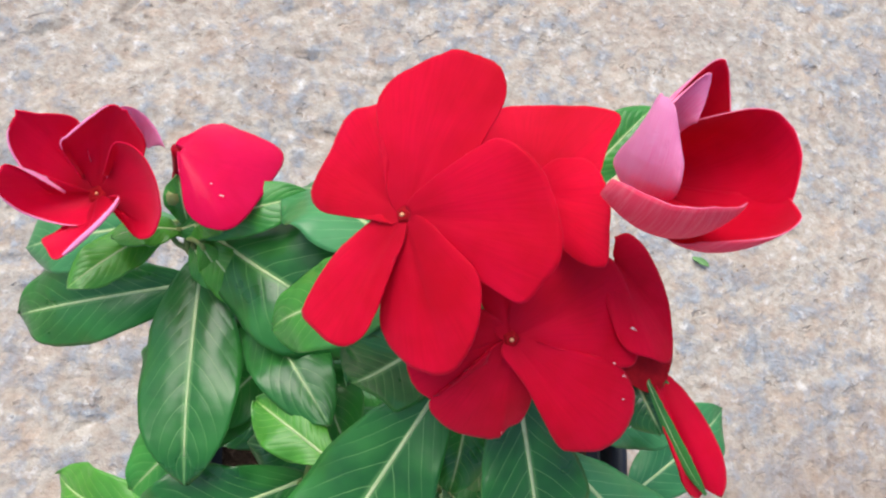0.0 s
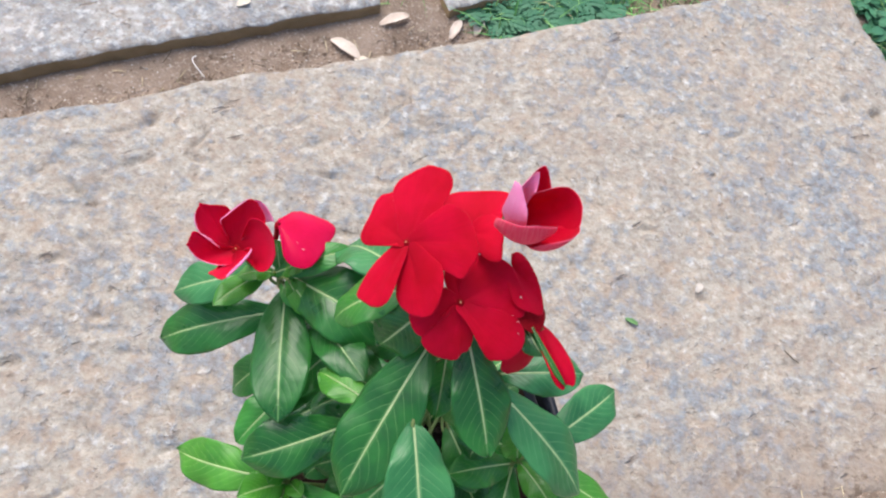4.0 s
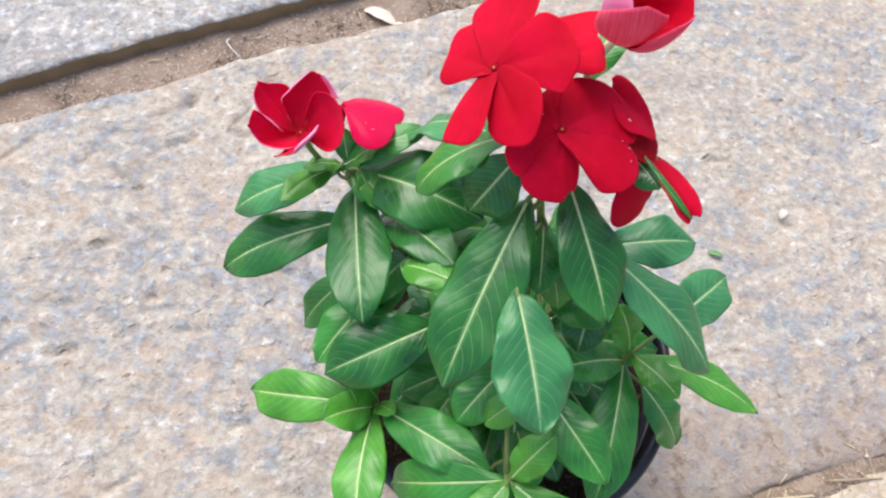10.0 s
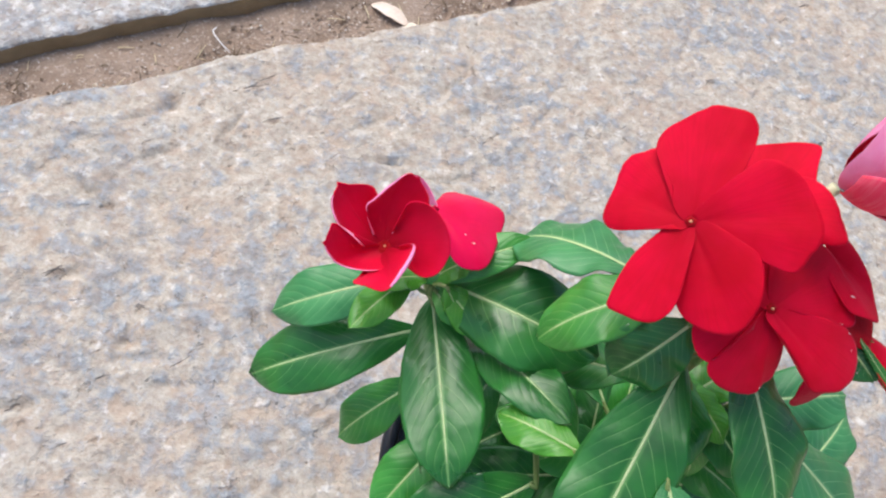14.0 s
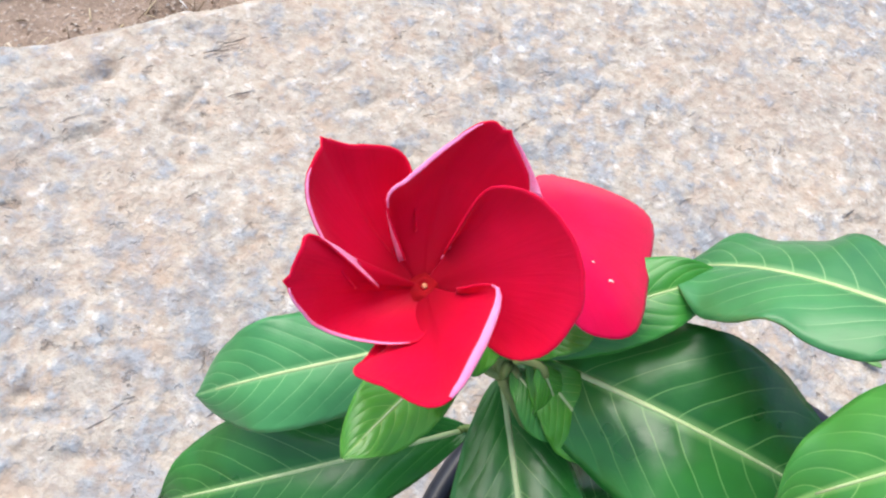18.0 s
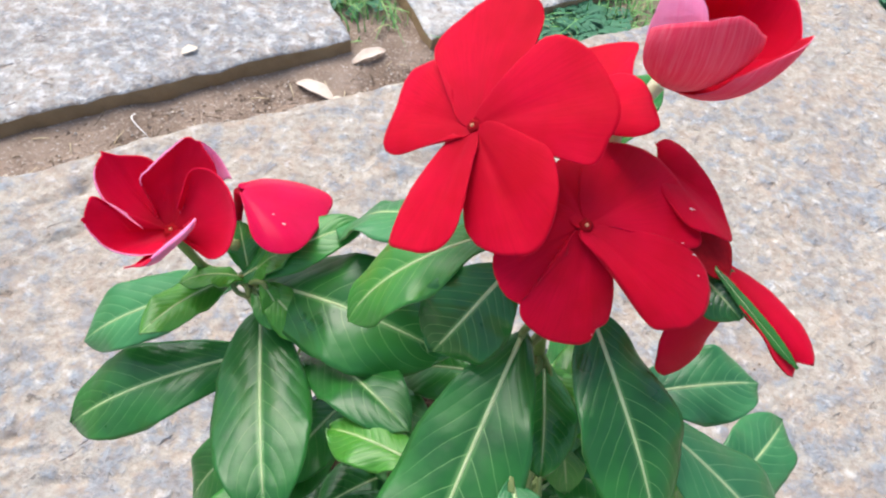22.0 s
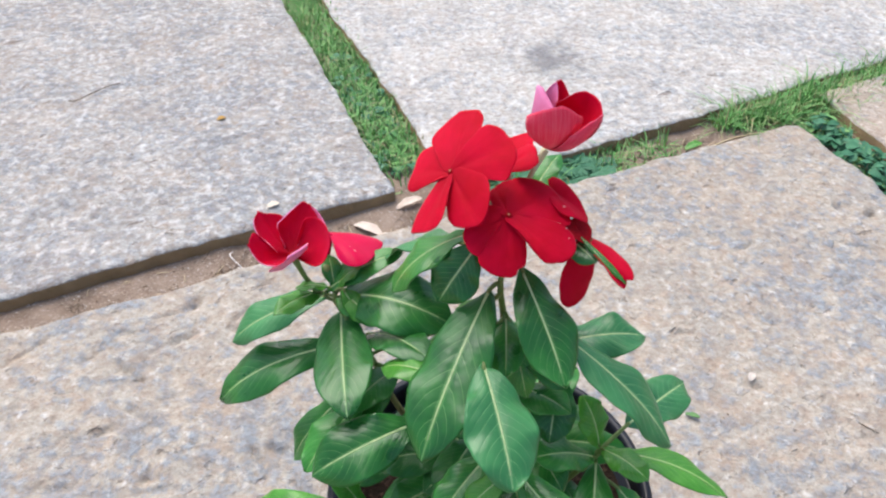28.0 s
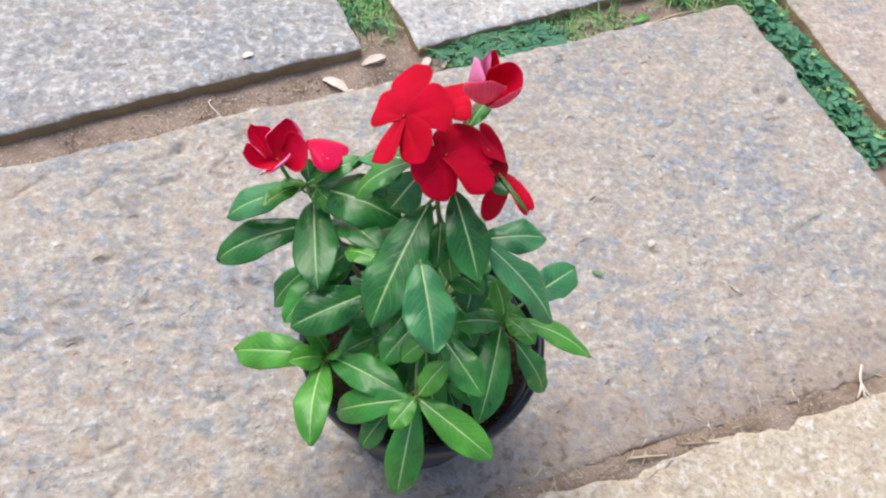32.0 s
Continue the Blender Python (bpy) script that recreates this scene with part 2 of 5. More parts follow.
leaf_under = plain("leaf_under", (0.10, 0.24, 0.075), (0.15, 0.31, 0.10), 90, 0.6)
rib_pale = plain("rib_pale", (0.40, 0.54, 0.24), (0.54, 0.65, 0.34), 300, 0.45)
stem_green = plain("stem_green", (0.13, 0.22, 0.055), (0.25, 0.30, 0.10), 160, 0.5)
stem_brown = plain("stem_brown", (0.15, 0.10, 0.045), (0.22, 0.19, 0.075), 200, 0.6)
tube_pale = plain("tube_pale", (0.62, 0.55, 0.44), (0.55, 0.60, 0.30), 120, 0.5)


def petal_face(name, a, b, streak, rough=0.62, eye_and_shade=0.0, wrinkle=0.15):
    m = Mat(name, rough, 0.08)
    uv = m.n("UVMap").outputs[0]
    sep = m.n("SeparateXYZ")
    m.link(uv, sep.inputs[0])
    comb = m.n("CombineXYZ")
    m.link(m.math("MULTIPLY", sep.outputs[0], 1.5), comb.inputs[0])
    m.link(m.math("MULTIPLY", sep.outputs[1], 22.0), comb.inputs[1])
    m.link(m.n("ObjectInfo").outputs["Random"], comb.inputs[2])
    fibre = m.noise(2.0, 3, 0.6, comb.outputs[0], 0.2)
    cloud = m.noise(70, 3, 0.6)
    base = m.mix(m.ramp(cloud, (0.3, (0,)), (0.7, (1,))), a, b)
    base = m.mix(m.math("MULTIPLY", m.ramp(fibre, (0.42, (0,)), (0.7, (1,))), streak[3]), base, streak[:3])
    # the pigment eye, and the funnel's shade put into the colour, darken towards the throat
    base = m.mix(m.math("MULTIPLY", m.ramp(sep.outputs[0], (0.03, (1,)), (0.58, (0,))), eye_and_shade), base, (0.24, 0.0003, 0.008))
    m.colour(base)
    m.bump(m.math("ADD", m.math("MULTIPLY", fibre, 0.7), m.math("ADD", m.math("MULTIPLY", m.noise(520, 3, 0.6), 0.9 if wrinkle > 0.5 else 0.2), m.math("MULTIPLY", m.noise(1500, 2, 0.5), 0.2))), wrinkle, 0.0006)
    # a velvety skin
    m.b.inputs["Sheen Weight"].default_value = 0.12
    m.b.inputs["Sheen Roughness"].default_value = 0.45
    m.b.inputs["Sheen Tint"].default_value = (1.0, 0.35, 0.45, 1)
    # thin wet tissue lets light through
    m.b.inputs["Subsurface Weight"].default_value = 0.15
    m.b.inputs["Subsurface Radius"].default_value = (1.0, 0.35, 0.45)
    m.b.inputs["Subsurface Scale"].default_value = 0.0015
    return m.m


petal_red = petal_face("petal_red", (0.47, 0.0003, 0.013), (0.66, 0.0012, 0.032), (0.38, 0.0003, 0.010, 0.28), eye_and_shade=0.35)
petal_rose = petal_face("petal_rose", (0.56, 0.0012, 0.026), (0.68, 0.003, 0.044), (0.46, 0.0010, 0.018, 0.2), 0.55, eye_and_shade=0.85)
petal_shine = petal_face("petal_shine", (0.62, 0.0025, 0.050), (0.74, 0.005, 0.075), (0.55, 0.002, 0.04, 0.2), 0.25)
petal_shine.node_tree.nodes["Principled BSDF"].inputs["Specular IOR Level"].default_value = 0.10
petal_back = petal_face("petal_back", (0.78, 0.022, 0.065), (0.88, 0.070, 0.14), (0.95, 0.46, 0.48, 0.20), wrinkle=0.35)
petal_pink = petal_face("petal_pink", (0.94, 0.19, 0.40), (0.97, 0.34, 0.58), (0.97, 0.54, 0.72, 0.35), wrinkle=0.6)
petal_rim = plain("petal_rim", (0.74, 0.06, 0.16), (0.82, 0.22, 0.36), 160, 0.6)
eye_dark = plain("eye_dark", (0.26, 0.003, 0.009), (0.36, 0.005, 0.012), 900, 0.8, 0.1)
eye_pale = plain("eye_pale", (0.70, 0.30, 0.14), (0.80, 0.45, 0.25), 900, 0.5)
plastic = plain("plastic", (0.009, 0.011, 0.018), (0.018, 0.022, 0.034), 60, 0.40, 0.35, 0.15)
# whitened torn tissue; the painted glints on the folded flower use it too
torn = plain("torn", (0.75, 0.62, 0.60), (0.85, 0.78, 0.74), 400, 0.6)
dry_leaf = plain("dry_leaf", (0.60, 0.47, 0.37), (0.77, 0.66, 0.56), 130, 0.8)
straw_mat = plain("straw", (0.50, 0.40, 0.25), (0.66, 0.56, 0.38), 200, 0.75)
dry_stalk = plain("dry_stalk", (0.34, 0.24, 0.15), (0.46, 0.35, 0.24), 200, 0.8)
twig_mat = plain("twig", (0.12, 0.085, 0.055), (0.20, 0.15, 0.10), 200, 0.85)
pale_flake = plain("pale_flake", (0.56, 0.49, 0.42), (0.66, 0.60, 0.53), 200, 0.85)
flake_mat = plain("flake", (0.72, 0.60, 0.46), (0.82, 0.74, 0.62), 200, 0.8)
dark_crumb = plain("dark_crumb", (0.18, 0.13, 0.09), (0.30, 0.22, 0.16), 300, 0.9)
thread_mat = plain("thread", (0.74, 0.72, 0.70), (0.82, 0.80, 0.78), 300, 0.7)
grass_mats = [plain("grass_a", (0.105, 0.320, 0.080), (0.18, 0.43, 0.12), 40, 0.55), plain("grass_b", (0.21, 0.44, 0.13), (0.33, 0.53, 0.19), 40, 0.55),
              plain("grass_dry", (0.36, 0.34, 0.17), (0.48, 0.42, 0.24), 40, 0.7)]
weed_mat = plain("weed", (0.040, 0.170, 0.085), (0.080, 0.255, 0.125), 40, 0.5)


# ---- building helpers ----
def link_mesh(name, verts, faces, mats, parent=None, label="", face_mats=None, uvs=None, smooth=True):
    me = bpy.data.meshes.new(name)
    me.from_pydata([tuple(v) for v in verts], [], [tuple(f) for f in faces])
    for m in mats:
        me.materials.append(m)
    if face_mats is not None:
        me.polygons.foreach_set("material_index", face_mats)
    if smooth:
        me.polygons.foreach_set("use_smooth", [True] * len(me.polygons))
    if uvs is not None:
        layer = me.uv_layers.new(name="UVMap")
        idx = np.empty(len(me.loops), int)
        me.loops.foreach_get("vertex_index", idx)
        layer.data.foreach_set("uv", np.asarray(uvs, float)[idx].ravel())
    me.update()
    ob = new(name, me)
    if parent is not None:
        ob.parent = parent
    if label:
        tagged(ob, label)
    return ob


def tube_mesh(points, radii, sides=8, flat=1.0, up=None):
    """A bent, tapered tube through the points, closed at both ends. flat squeezes it along up."""
    pts = [Vector(p) for p in points]
    verts, faces = [], []
    ref = Vector(up) if up is not None else Vector((0.31, 0.2, 0.93))
    for i, p in enumerate(pts):
        d = (pts[min(i + 1, len(pts) - 1)] - pts[max(i - 1, 0)]).normalized()
        a = d.cross(ref)
        if a.length < 1e-4:
            a = d.cross(Vector((1, 0, 0)))
        a.normalize()
        b = a.cross(d)
        for k in range(sides):
            w = 2 * math.pi * k / sides
            verts.append(p + a * (radii[i] * math.cos(w)) + b * (radii[i] * flat * math.sin(w)))
    for i in range(len(pts) - 1):
        for k in range(sides):
            faces.append((i * sides + k, i * sides + (k + 1) % sides, (i + 1) * sides + (k + 1) % sides, (i + 1) * sides + k))
    faces.append(tuple(reversed(range(sides))))
    faces.append(tuple(range((len(pts) - 1) * sides, len(pts) * sides)))
    return verts, faces


def bend(points, n):
    """A smooth line of n points through the given ones."""
    p = np.array(points, float)
    if len(p) == 2:
        return [p[0] + (p[1] - p[0]) * t for t in np.linspace(0, 1, n)]
    q = np.vstack([2 * p[0] - p[1], p, 2 * p[-1] - p[-2]])
    out = []
    for s in np.linspace(0, len(p) - 1 - 1e-6, n):
        i, t = int(s), s - int(s)
        a, b, c, d = q[i:i + 4]
        out.append(0.5 * (2 * b + (c - a) * t + (2 * a - 5 * b + 4 * c - d) * t * t + (3 * b - a - 3 * c + d) * t ** 3))
    return out


def shell(grid, normals, thick, uv):
    """A thin solid from a grid of points: face above, back below, rim round it. Returns verts, faces, material slots, uvs."""
    nu, nv = grid.shape[:2]
    top = grid.reshape(-1, 3)
    low = (grid - normals * thick).reshape(-1, 3)
    n = nu * nv
    ids = np.arange(n).reshape(nu, nv)
    a, b, c, d = ids[:-1, :-1].ravel(), ids[1:, :-1].ravel(), ids[1:, 1:].ravel(), ids[:-1, 1:].ravel()
    up = np.stack([a, d, c, b], 1)
    faces = [*map(tuple, up.tolist()), *map(tuple, (up[:, ::-1] + n).tolist())]
    slots = [0] * len(up) + [1] * len(up)
    ring = [*ids[:, 0], *ids[-1, 1:], *ids[-2::-1, -1], *ids[0, -2:0:-1]]
    for i, r in enumerate(ring):
        s = ring[(i + 1) % len(ring)]
        faces.append((int(r), int(s), int(s) + n, int(r) + n))
        slots.append(2 if r // nv > nu * 0.4 else 0)
    return np.vstack([top, low]), faces, slots, np.vstack([uv.reshape(-1, 2)] * 2)


def axes_of(base, tip, roll, up=(0, 0, 1)):
    a = np.subtract(tip, base)
    length = np.linalg.norm(a)
    a = a / length
    s0 = np.cross(a, up)
    s0 /= np.linalg.norm(s0)
    n0 = np.cross(s0, a)
    c, s = math.cos(radians(roll)), math.sin(radians(roll))
    return length, a, s0 * c - n0 * s, n0 * c + s0 * s


def blade(base, tip, width, roll, arch, profile, nu, nv, cup=0.0, wave=0.0, pleat=0.0, skew=0.0, seed=0, up=(0, 0, 1), curl=0.0, puff=0.0):
    """The curved sheet of a leaf or petal: points, normals and uv."""
    length, a, s, n = axes_of(base, tip, roll, up)
    rnd = random.Random(seed)
    ph, ph2, f = rnd.uniform(0, 6.28), rnd.uniform(0, 6.28), rnd.uniform(1.6, 2.6)
    u = np.linspace(0, 1, nu)[:, None]
    v = np.linspace(-1, 1, nv)[None, :]
    half = width / 2 * profile(u)
    edge = np.abs(v) ** 2
    lift = arch * length * 4 * u * (1 - u) + cup * half * edge
    lift = lift + wave * width * edge * np.sin(6.283 * f * u + ph + np.sign(v) * ph2)
    lift = lift + 0.22 * wave * width * edge * np.sin(6.283 * 2.3 * f * u + ph2 * 3 - np.sign(v) * ph)
    lift = lift + pleat * np.cos(6.283 * (11 * u - 3.2 * np.abs(v) ** 1.35)) * np.minimum(1, 6 * np.abs(v)) * (1 - np.abs(v) ** 4)
    # each half swells between the sunk midrib and the margin
    lift = lift + puff * half * np.sin(math.pi * np.abs(v) ** 0.85)
    lift = lift - curl * length * np.maximum(0, u - 0.6) ** 2 * 6
    side = v * half + skew * width * u ** 2 + 0 * u
    pts = np.asarray(base)[None, None] + a * (u * length + 0 * v)[..., None] + s * side[..., None] + n * lift[..., None]
    du, dv = np.gradient(pts, axis=0), np.gradient(pts, axis=1)
    nn = np.cross(dv, du)
    nn /= np.linalg.norm(nn, axis=2, keepdims=True) + 1e-12
    nn *= np.sign((nn @ n).mean() or 1)
    return pts, nn, np.stack(np.broadcast_arrays(u, v), -1)


def leaf_outline(u):
    w = (u + 0.006) ** 0.70 * np.maximum(1 - u ** 2.5, 0) ** 0.80
    return np.maximum(w / 0.541, 0.04)


def petal_outline(u):
    w = (u + 0.012) ** 0.45 * np.maximum(1 - u ** 4.5, 0) ** 0.46
    return np.maximum(w / 0.80, 0.05)


def lobe_outline(u):
    w = (u + 0.012) ** 0.45 * np.maximum(1 - u ** 2.6, 0) ** 0.62
    return np.maximum(w / 0.64, 0.05)


def narrow_outline(u):
    w = (u + 0.03) ** 0.55 * np.maximum(1 - u ** 2.2, 0) ** 0.7
    return np.maximum(w / 0.52, 0.08)


# ---- paving: one bed of earth, split granite slabs ----
def fbm(x, y, scale, seed):
    return noise.fractal(Vector((x * scale + seed, y * scale - seed, seed * 0.37)), 0.9, 2.1, 4)


def earth_level(x, y):
    """Earth stands low in the back joints and almost flush in the front joint."""
    front = y - 0.297 * x
    return -0.0030 if -0.124 < front < -0.084 else -0.014


fine_x, fine_y = np.arange(-0.8, 1.0, 0.010), np.arange(-0.45, 1.15, 0.010)
far = np.array([1.6, 3, 6, 14, 40, 120, 400.0])
gx = np.concatenate([-far[::-1], fine_x, far])
gy = np.concatenate([-far[::-1], fine_y, far])
verts = []
for y in gy:
    for x in gx:
        near = abs(x) < 1.0 and -0.45 < y < 1.15
        verts.append((x, y, earth_level(x, y) + (0.0035 * fbm(x, y, 26, 3.1) if near else 0) if near else -0.014))
nx = len(gx)
faces = [(j * nx + i, j * nx + i + 1, (j + 1) * nx + i + 1, (j + 1) * nx + i) for j in range(len(gy) - 1) for i in range(nx - 1)]
ground = link_mesh("ground", verts, faces, [earth])
tagged(ground, "brown sandy earth showing between the paving slabs", "ground", kind="structure")

pavement = new("pavement")
tagged(pavement, "path of rough split granite slabs with earth and grass joints", "pavement", kind="structure")


def slab(corners, thick, mat, label, seed, dents=(), rough_edge=0.004, cells=(120, 70)):
    """A split stone: four corners in order, a hand-dressed wavy rim, a top with shallow dents, rounded arrises."""
    c = [np.array(p, float) for p in corners]
    nu, nv = cells
    us = np.concatenate([[0, 0.002, 0.006], np.linspace(0.012, 0.988, nu), [0.994, 0.998, 1]])
    vs = np.concatenate([[0, 0.003, 0.009], np.linspace(0.018, 0.982, nv), [0.991, 0.997, 1]])
    grid = []
    for v in vs:
        for u in us:
            p = (c[0] * (1 - u) + c[1] * u) * (1 - v) + (c[3] * (1 - u) + c[2] * u) * v
            x, y = p
            rim = min(min(u, 1 - u) * np.linalg.norm(c[1] - c[0]), min(v, 1 - v) * np.linalg.norm(c[3] - c[0]))
            if rim < 0.03:
                k = (1 - rim / 0.03)
                x += k * rough_edge * (fbm(p[0], p[1], 13, seed) + 0.4 * fbm(p[0], p[1], 60, seed + 9))
                y += k * rough_edge * (fbm(p[0], p[1], 13, seed + 5) + 0.4 * fbm(p[0], p[1], 60, seed + 14))
            z = 0.0016 * fbm(x, y, 16, seed) + 0.0011 * fbm(x, y, 60, seed + 2) - 0.0022 * max(0.0, 1 - rim / 0.005) ** 2
            for dx, dy, long, wide, turn, depth in dents:
                ex, ey = x - dx, y - dy
                ca, sa = math.cos(turn), math.sin(turn)
                q = ((ex * ca + ey * sa) / long) ** 2 + ((ey * ca - ex * sa) / wide) ** 2
                if q < 6:
                    z -= depth * math.exp(-q)
            grid.append((x, y, z))
    mu, mv = len(us), len(vs)
    fc = [(j * mu + i, j * mu + i + 1, (j + 1) * mu + i + 1, (j + 1) * mu + i) for j in range(mv - 1) for i in range(mu - 1)]
    slots = [0] * len(fc)
    ring = [*range(mu), *(j * mu + mu - 1 for j in range(1, mv)), *((mv - 1) * mu + i for i in range(mu - 2, -1, -1)), *(j * mu for j in range(mv - 2, 0, -1))]
    start = len(grid)
    for r in ring:
        x, y, z = grid[r]
        grid.append((x + 0.002 * fbm(x, y, 60, seed + 3), y + 0.002 * fbm(x, y, 60, seed + 4), -thick * 0.5))
    for r in ring:
        x, y, z = grid[r]
        grid.append((x, y, -thick))
    m = len(ring)
    for i in range(m):
        j = (i + 1) % m
        fc.append((ring[j], ring[i], start + i, start + j))
        fc.append((start + j, start + i, start + m + i, start + m + j))
        slots += [1, 1]
    return link_mesh("paving_slab", grid, fc, [mat, side_mat], pavement, label, slots)


def along(p, d, s):
    return (p[0] + d[0] * s, p[1] + d[1] * s)


CR = random.Random(31)
hairs = [(CR.uniform(-0.36, 0.42), CR.uniform(-0.10, 0.40), CR.uniform(0.006, 0.018), CR.uniform(0.0012, 0.0022), CR.gauss(0.4, 0.5), CR.uniform(0.0015, 0.0035)) for _ in range(46)]
hairs += [(CR.uniform(-0.36, -0.02), CR.uniform(-0.10, 0.20), CR.uniform(0.008, 0.024), CR.uniform(0.0016, 0.0032), CR.gauss(0.2, 0.5), CR.uniform(0.002, 0.0045)) for _ in range(34)]
# main slab under the pot; its back edge runs up to the corner at (0.367, 0.460)
slab([(-0.62, -0.284), (0.501, 0.051), (0.367, 0.460), (-0.66, 0.082)], 0.06, granite_warm, "warm beige granite slab with grey-blue mottling under the pot", 1.3,
     dents=[(-0.247, 0.104, 0.016, 0.0028, 0.35, 0.0035), (-0.210, 0.068, 0.013, 0.003, 0.1, 0.003), (-0.206, 0.222, 0.006, 0.004, 0.6, 0.006), (-0.20, -0.02, 0.03, 0.006, 0.9, 0.002),
            (-0.30, 0.02, 0.02, 0.004, 0.7, 0.0025), (0.365, 0.164, 0.024, 0.0028, 0.55, 0.004), (0.342, 0.150, 0.010, 0.0028, -0.2, 0.003), (0.377, 0.312, 0.0048, 0.0040, 0.0, 0.011), (0.352, 0.322, 0.0040, 0.0034, 0.0, 0.008),
            (0.03, 0.235, 0.012, 0.003, 0.9, 0.003), (-0.08, 0.22, 0.014, 0.003, 0.5, 0.002), (0.26, 0.06, 0.03, 0.005, 0.3, 0.0015), (-0.14, 0.12, 0.02, 0.006, 1.2, 0.0015), *hairs], cells=(460, 190))
slab([(-0.86, 0.028), (-0.050, 0.362), (-0.245, 0.905), (-1.04, 0.58)], 0.06, granite_grey, "pale grey granite slab with a dark dressed edge", 4.7,
     dents=[(-0.15, 0.36, 0.006, 0.003, 0.4, 0.002), (-0.30, 0.42, 0.02, 0.008, 0.5, 0.002), (-0.42, 0.36, 0.03, 0.006, 1.1, 0.002), (-0.22, 0.50, 0.025, 0.006, 0.2, 0.002)], cells=(170, 100))
slab([(0.006, 0.366), (0.72, 0.672), (0.53, 1.20), (-0.195, 0.905)], 0.06, granite_stained, "pale granite slab with a dark stain", 8.2,
     dents=[(0.10, 0.52, 0.02, 0.006, 0.4, 0.002), (0.25, 0.60, 0.02, 0.006, 0.9, 0.002)], cells=(150, 90))
slab([(0.508, 0.190), (1.10, 0.42), (0.98, 0.76), (0.411, 0.516)], 0.06, granite_rose, "rosy beige granite slab beyond a grassy joint", 11.9, cells=(80, 50))
slab([(-0.48, -0.62), (0.60, -0.26), (0.470, 0.026), (-0.55, -0.268)], 0.06, granite_sand, "yellowish sandstone-coloured slab with a worn edge", 15.1, rough_edge=0.005, cells=(240, 80))


# ---- the pot ----
POT = (-0.0005, -0.0155)


def lathe(profile, sides, centre):
    verts, faces = [], []
    for r, z in profile:
        for k in range(sides):
            w = 2 * math.pi * k / sides
            verts.append((centre[0] + r * math.cos(w), centre[1] + r * math.sin(w), z))
    for i in range(len(profile) - 1):
        for k in range(sides):
            faces.append((i * sides + k, i * sides + (k + 1) % sides, (i + 1) * sides + (k + 1) % sides, (i + 1) * sides + k))
    return verts, faces


pot = new("plant_pot")
pot.location = (POT[0], POT[1], 0)
tagged(pot, "round black plastic nursery pot standing on a granite slab", "plant pot")
body_profile = [(0.0, 0.0025), (0.0455, 0.0025), (0.0485, 0.0035), (0.0500, 0.006), (0.0715, 0.104), (0.0715, 0.106), (0.0685, 0.106), (0.0472, 0.008), (0.0, 0.006)]
v, f = lathe(body_profile, 64, (0, 0))
link_mesh("pot_body", v, f, [plastic], pot)
rim_profile = [(0.0717, 0.1062), (0.0740, 0.1058), (0.0752, 0.1075), (0.0760, 0.117), (0.0752, 0.1195), (0.0735, 0.1205), (0.0715, 0.1200), (0.0706, 0.118), (0.0698, 0.1062), (0.0717, 0.1062)]
v, f = lathe(rim_profile, 72, (0, 0))
link_mesh("pot_rim", v, f, [plastic], pot, "rolled black plastic rim")
# potting soil fills the pot to a finger below the rim
sv, sf = [(0, 0, 0.099)], []
for i in range(1, 15):
    for k in range(48):
        w, r = 2 * math.pi * k / 48, 0.0698 * i / 14
        x, y = r * math.cos(w), r * math.sin(w)
        sv.append((x, y, 0.099 + 0.0035 * fbm(x, y, 60, 2.2) - 0.0015 * (i == 14)))
for k in range(48):
    sf.append((0, 1 + k, 1 + (k + 1) % 48))
for i in range(13):
    for k in range(48):
        a, b = 1 + i * 48 + k, 1 + i * 48 + (k + 1) % 48
        sf.append((a, a + 48, b + 48, b))
potting = link_mesh("potting_soil", sv, sf, [compost])
potting.location = (POT[0], POT[1], 0)
tagged(potting, "dark brown crumbly potting soil filling the pot", "soil")

# ---- the plant ----
plant = new("periwinkle_plant")
plant.location = (POT[0], POT[1], 0.1)
tagged(plant, "bushy red-flowered periwinkle with glossy green leaves in a pot", "plant")
HOME = np.array((POT[0], POT[1], 0.1))
STEMS = [
    [(-0.014, -0.008, 0.096), (-0.030, 0.004, 0.125), (-0.045, 0.014, 0.150), (-0.054, 0.012, 0.185), (-0.068, 0.025, 0.205)],
    [(0.002, -0.010, 0.096), (0.003, -0.004, 0.150), (0.003, 0.001, 0.205), (-0.001, -0.001, 0.240), (0.004, 0.008, 0.258)],
    [(0.016, -0.016, 0.096), (0.028, -0.024, 0.130), (0.040, -0.032, 0.168)],
    [(-0.003, -0.030, 0.096), (-0.005, -0.055, 0.135), (-0.009, -0.080, 0.173)],
    [(-0.014, -0.024, 0.096), (-0.034, -0.042, 0.125), (-0.058, -0.046, 0.146)],
    [(0.008, -0.004, 0.098), (0.016, -0.006, 0.160), (0.022, -0.006, 0.215)],
]
stem_points = []
for k, line in enumerate(STEMS):
    pts = bend(line, 24)
    stem_points += pts
    radii = np.linspace(0.0020, 0.0010, 24)
    v, f = tube_mesh([p - HOME for p in pts], radii, 8)
    slots = [0 if i // 8 < 14 and k < 2 else 1 for i in range(len(f))]
    link_mesh("stem", v, f, [stem_brown, stem_green], plant, "brownish-green branching stem", slots)
stem_points = np.array(stem_points)
COUNT = [0]


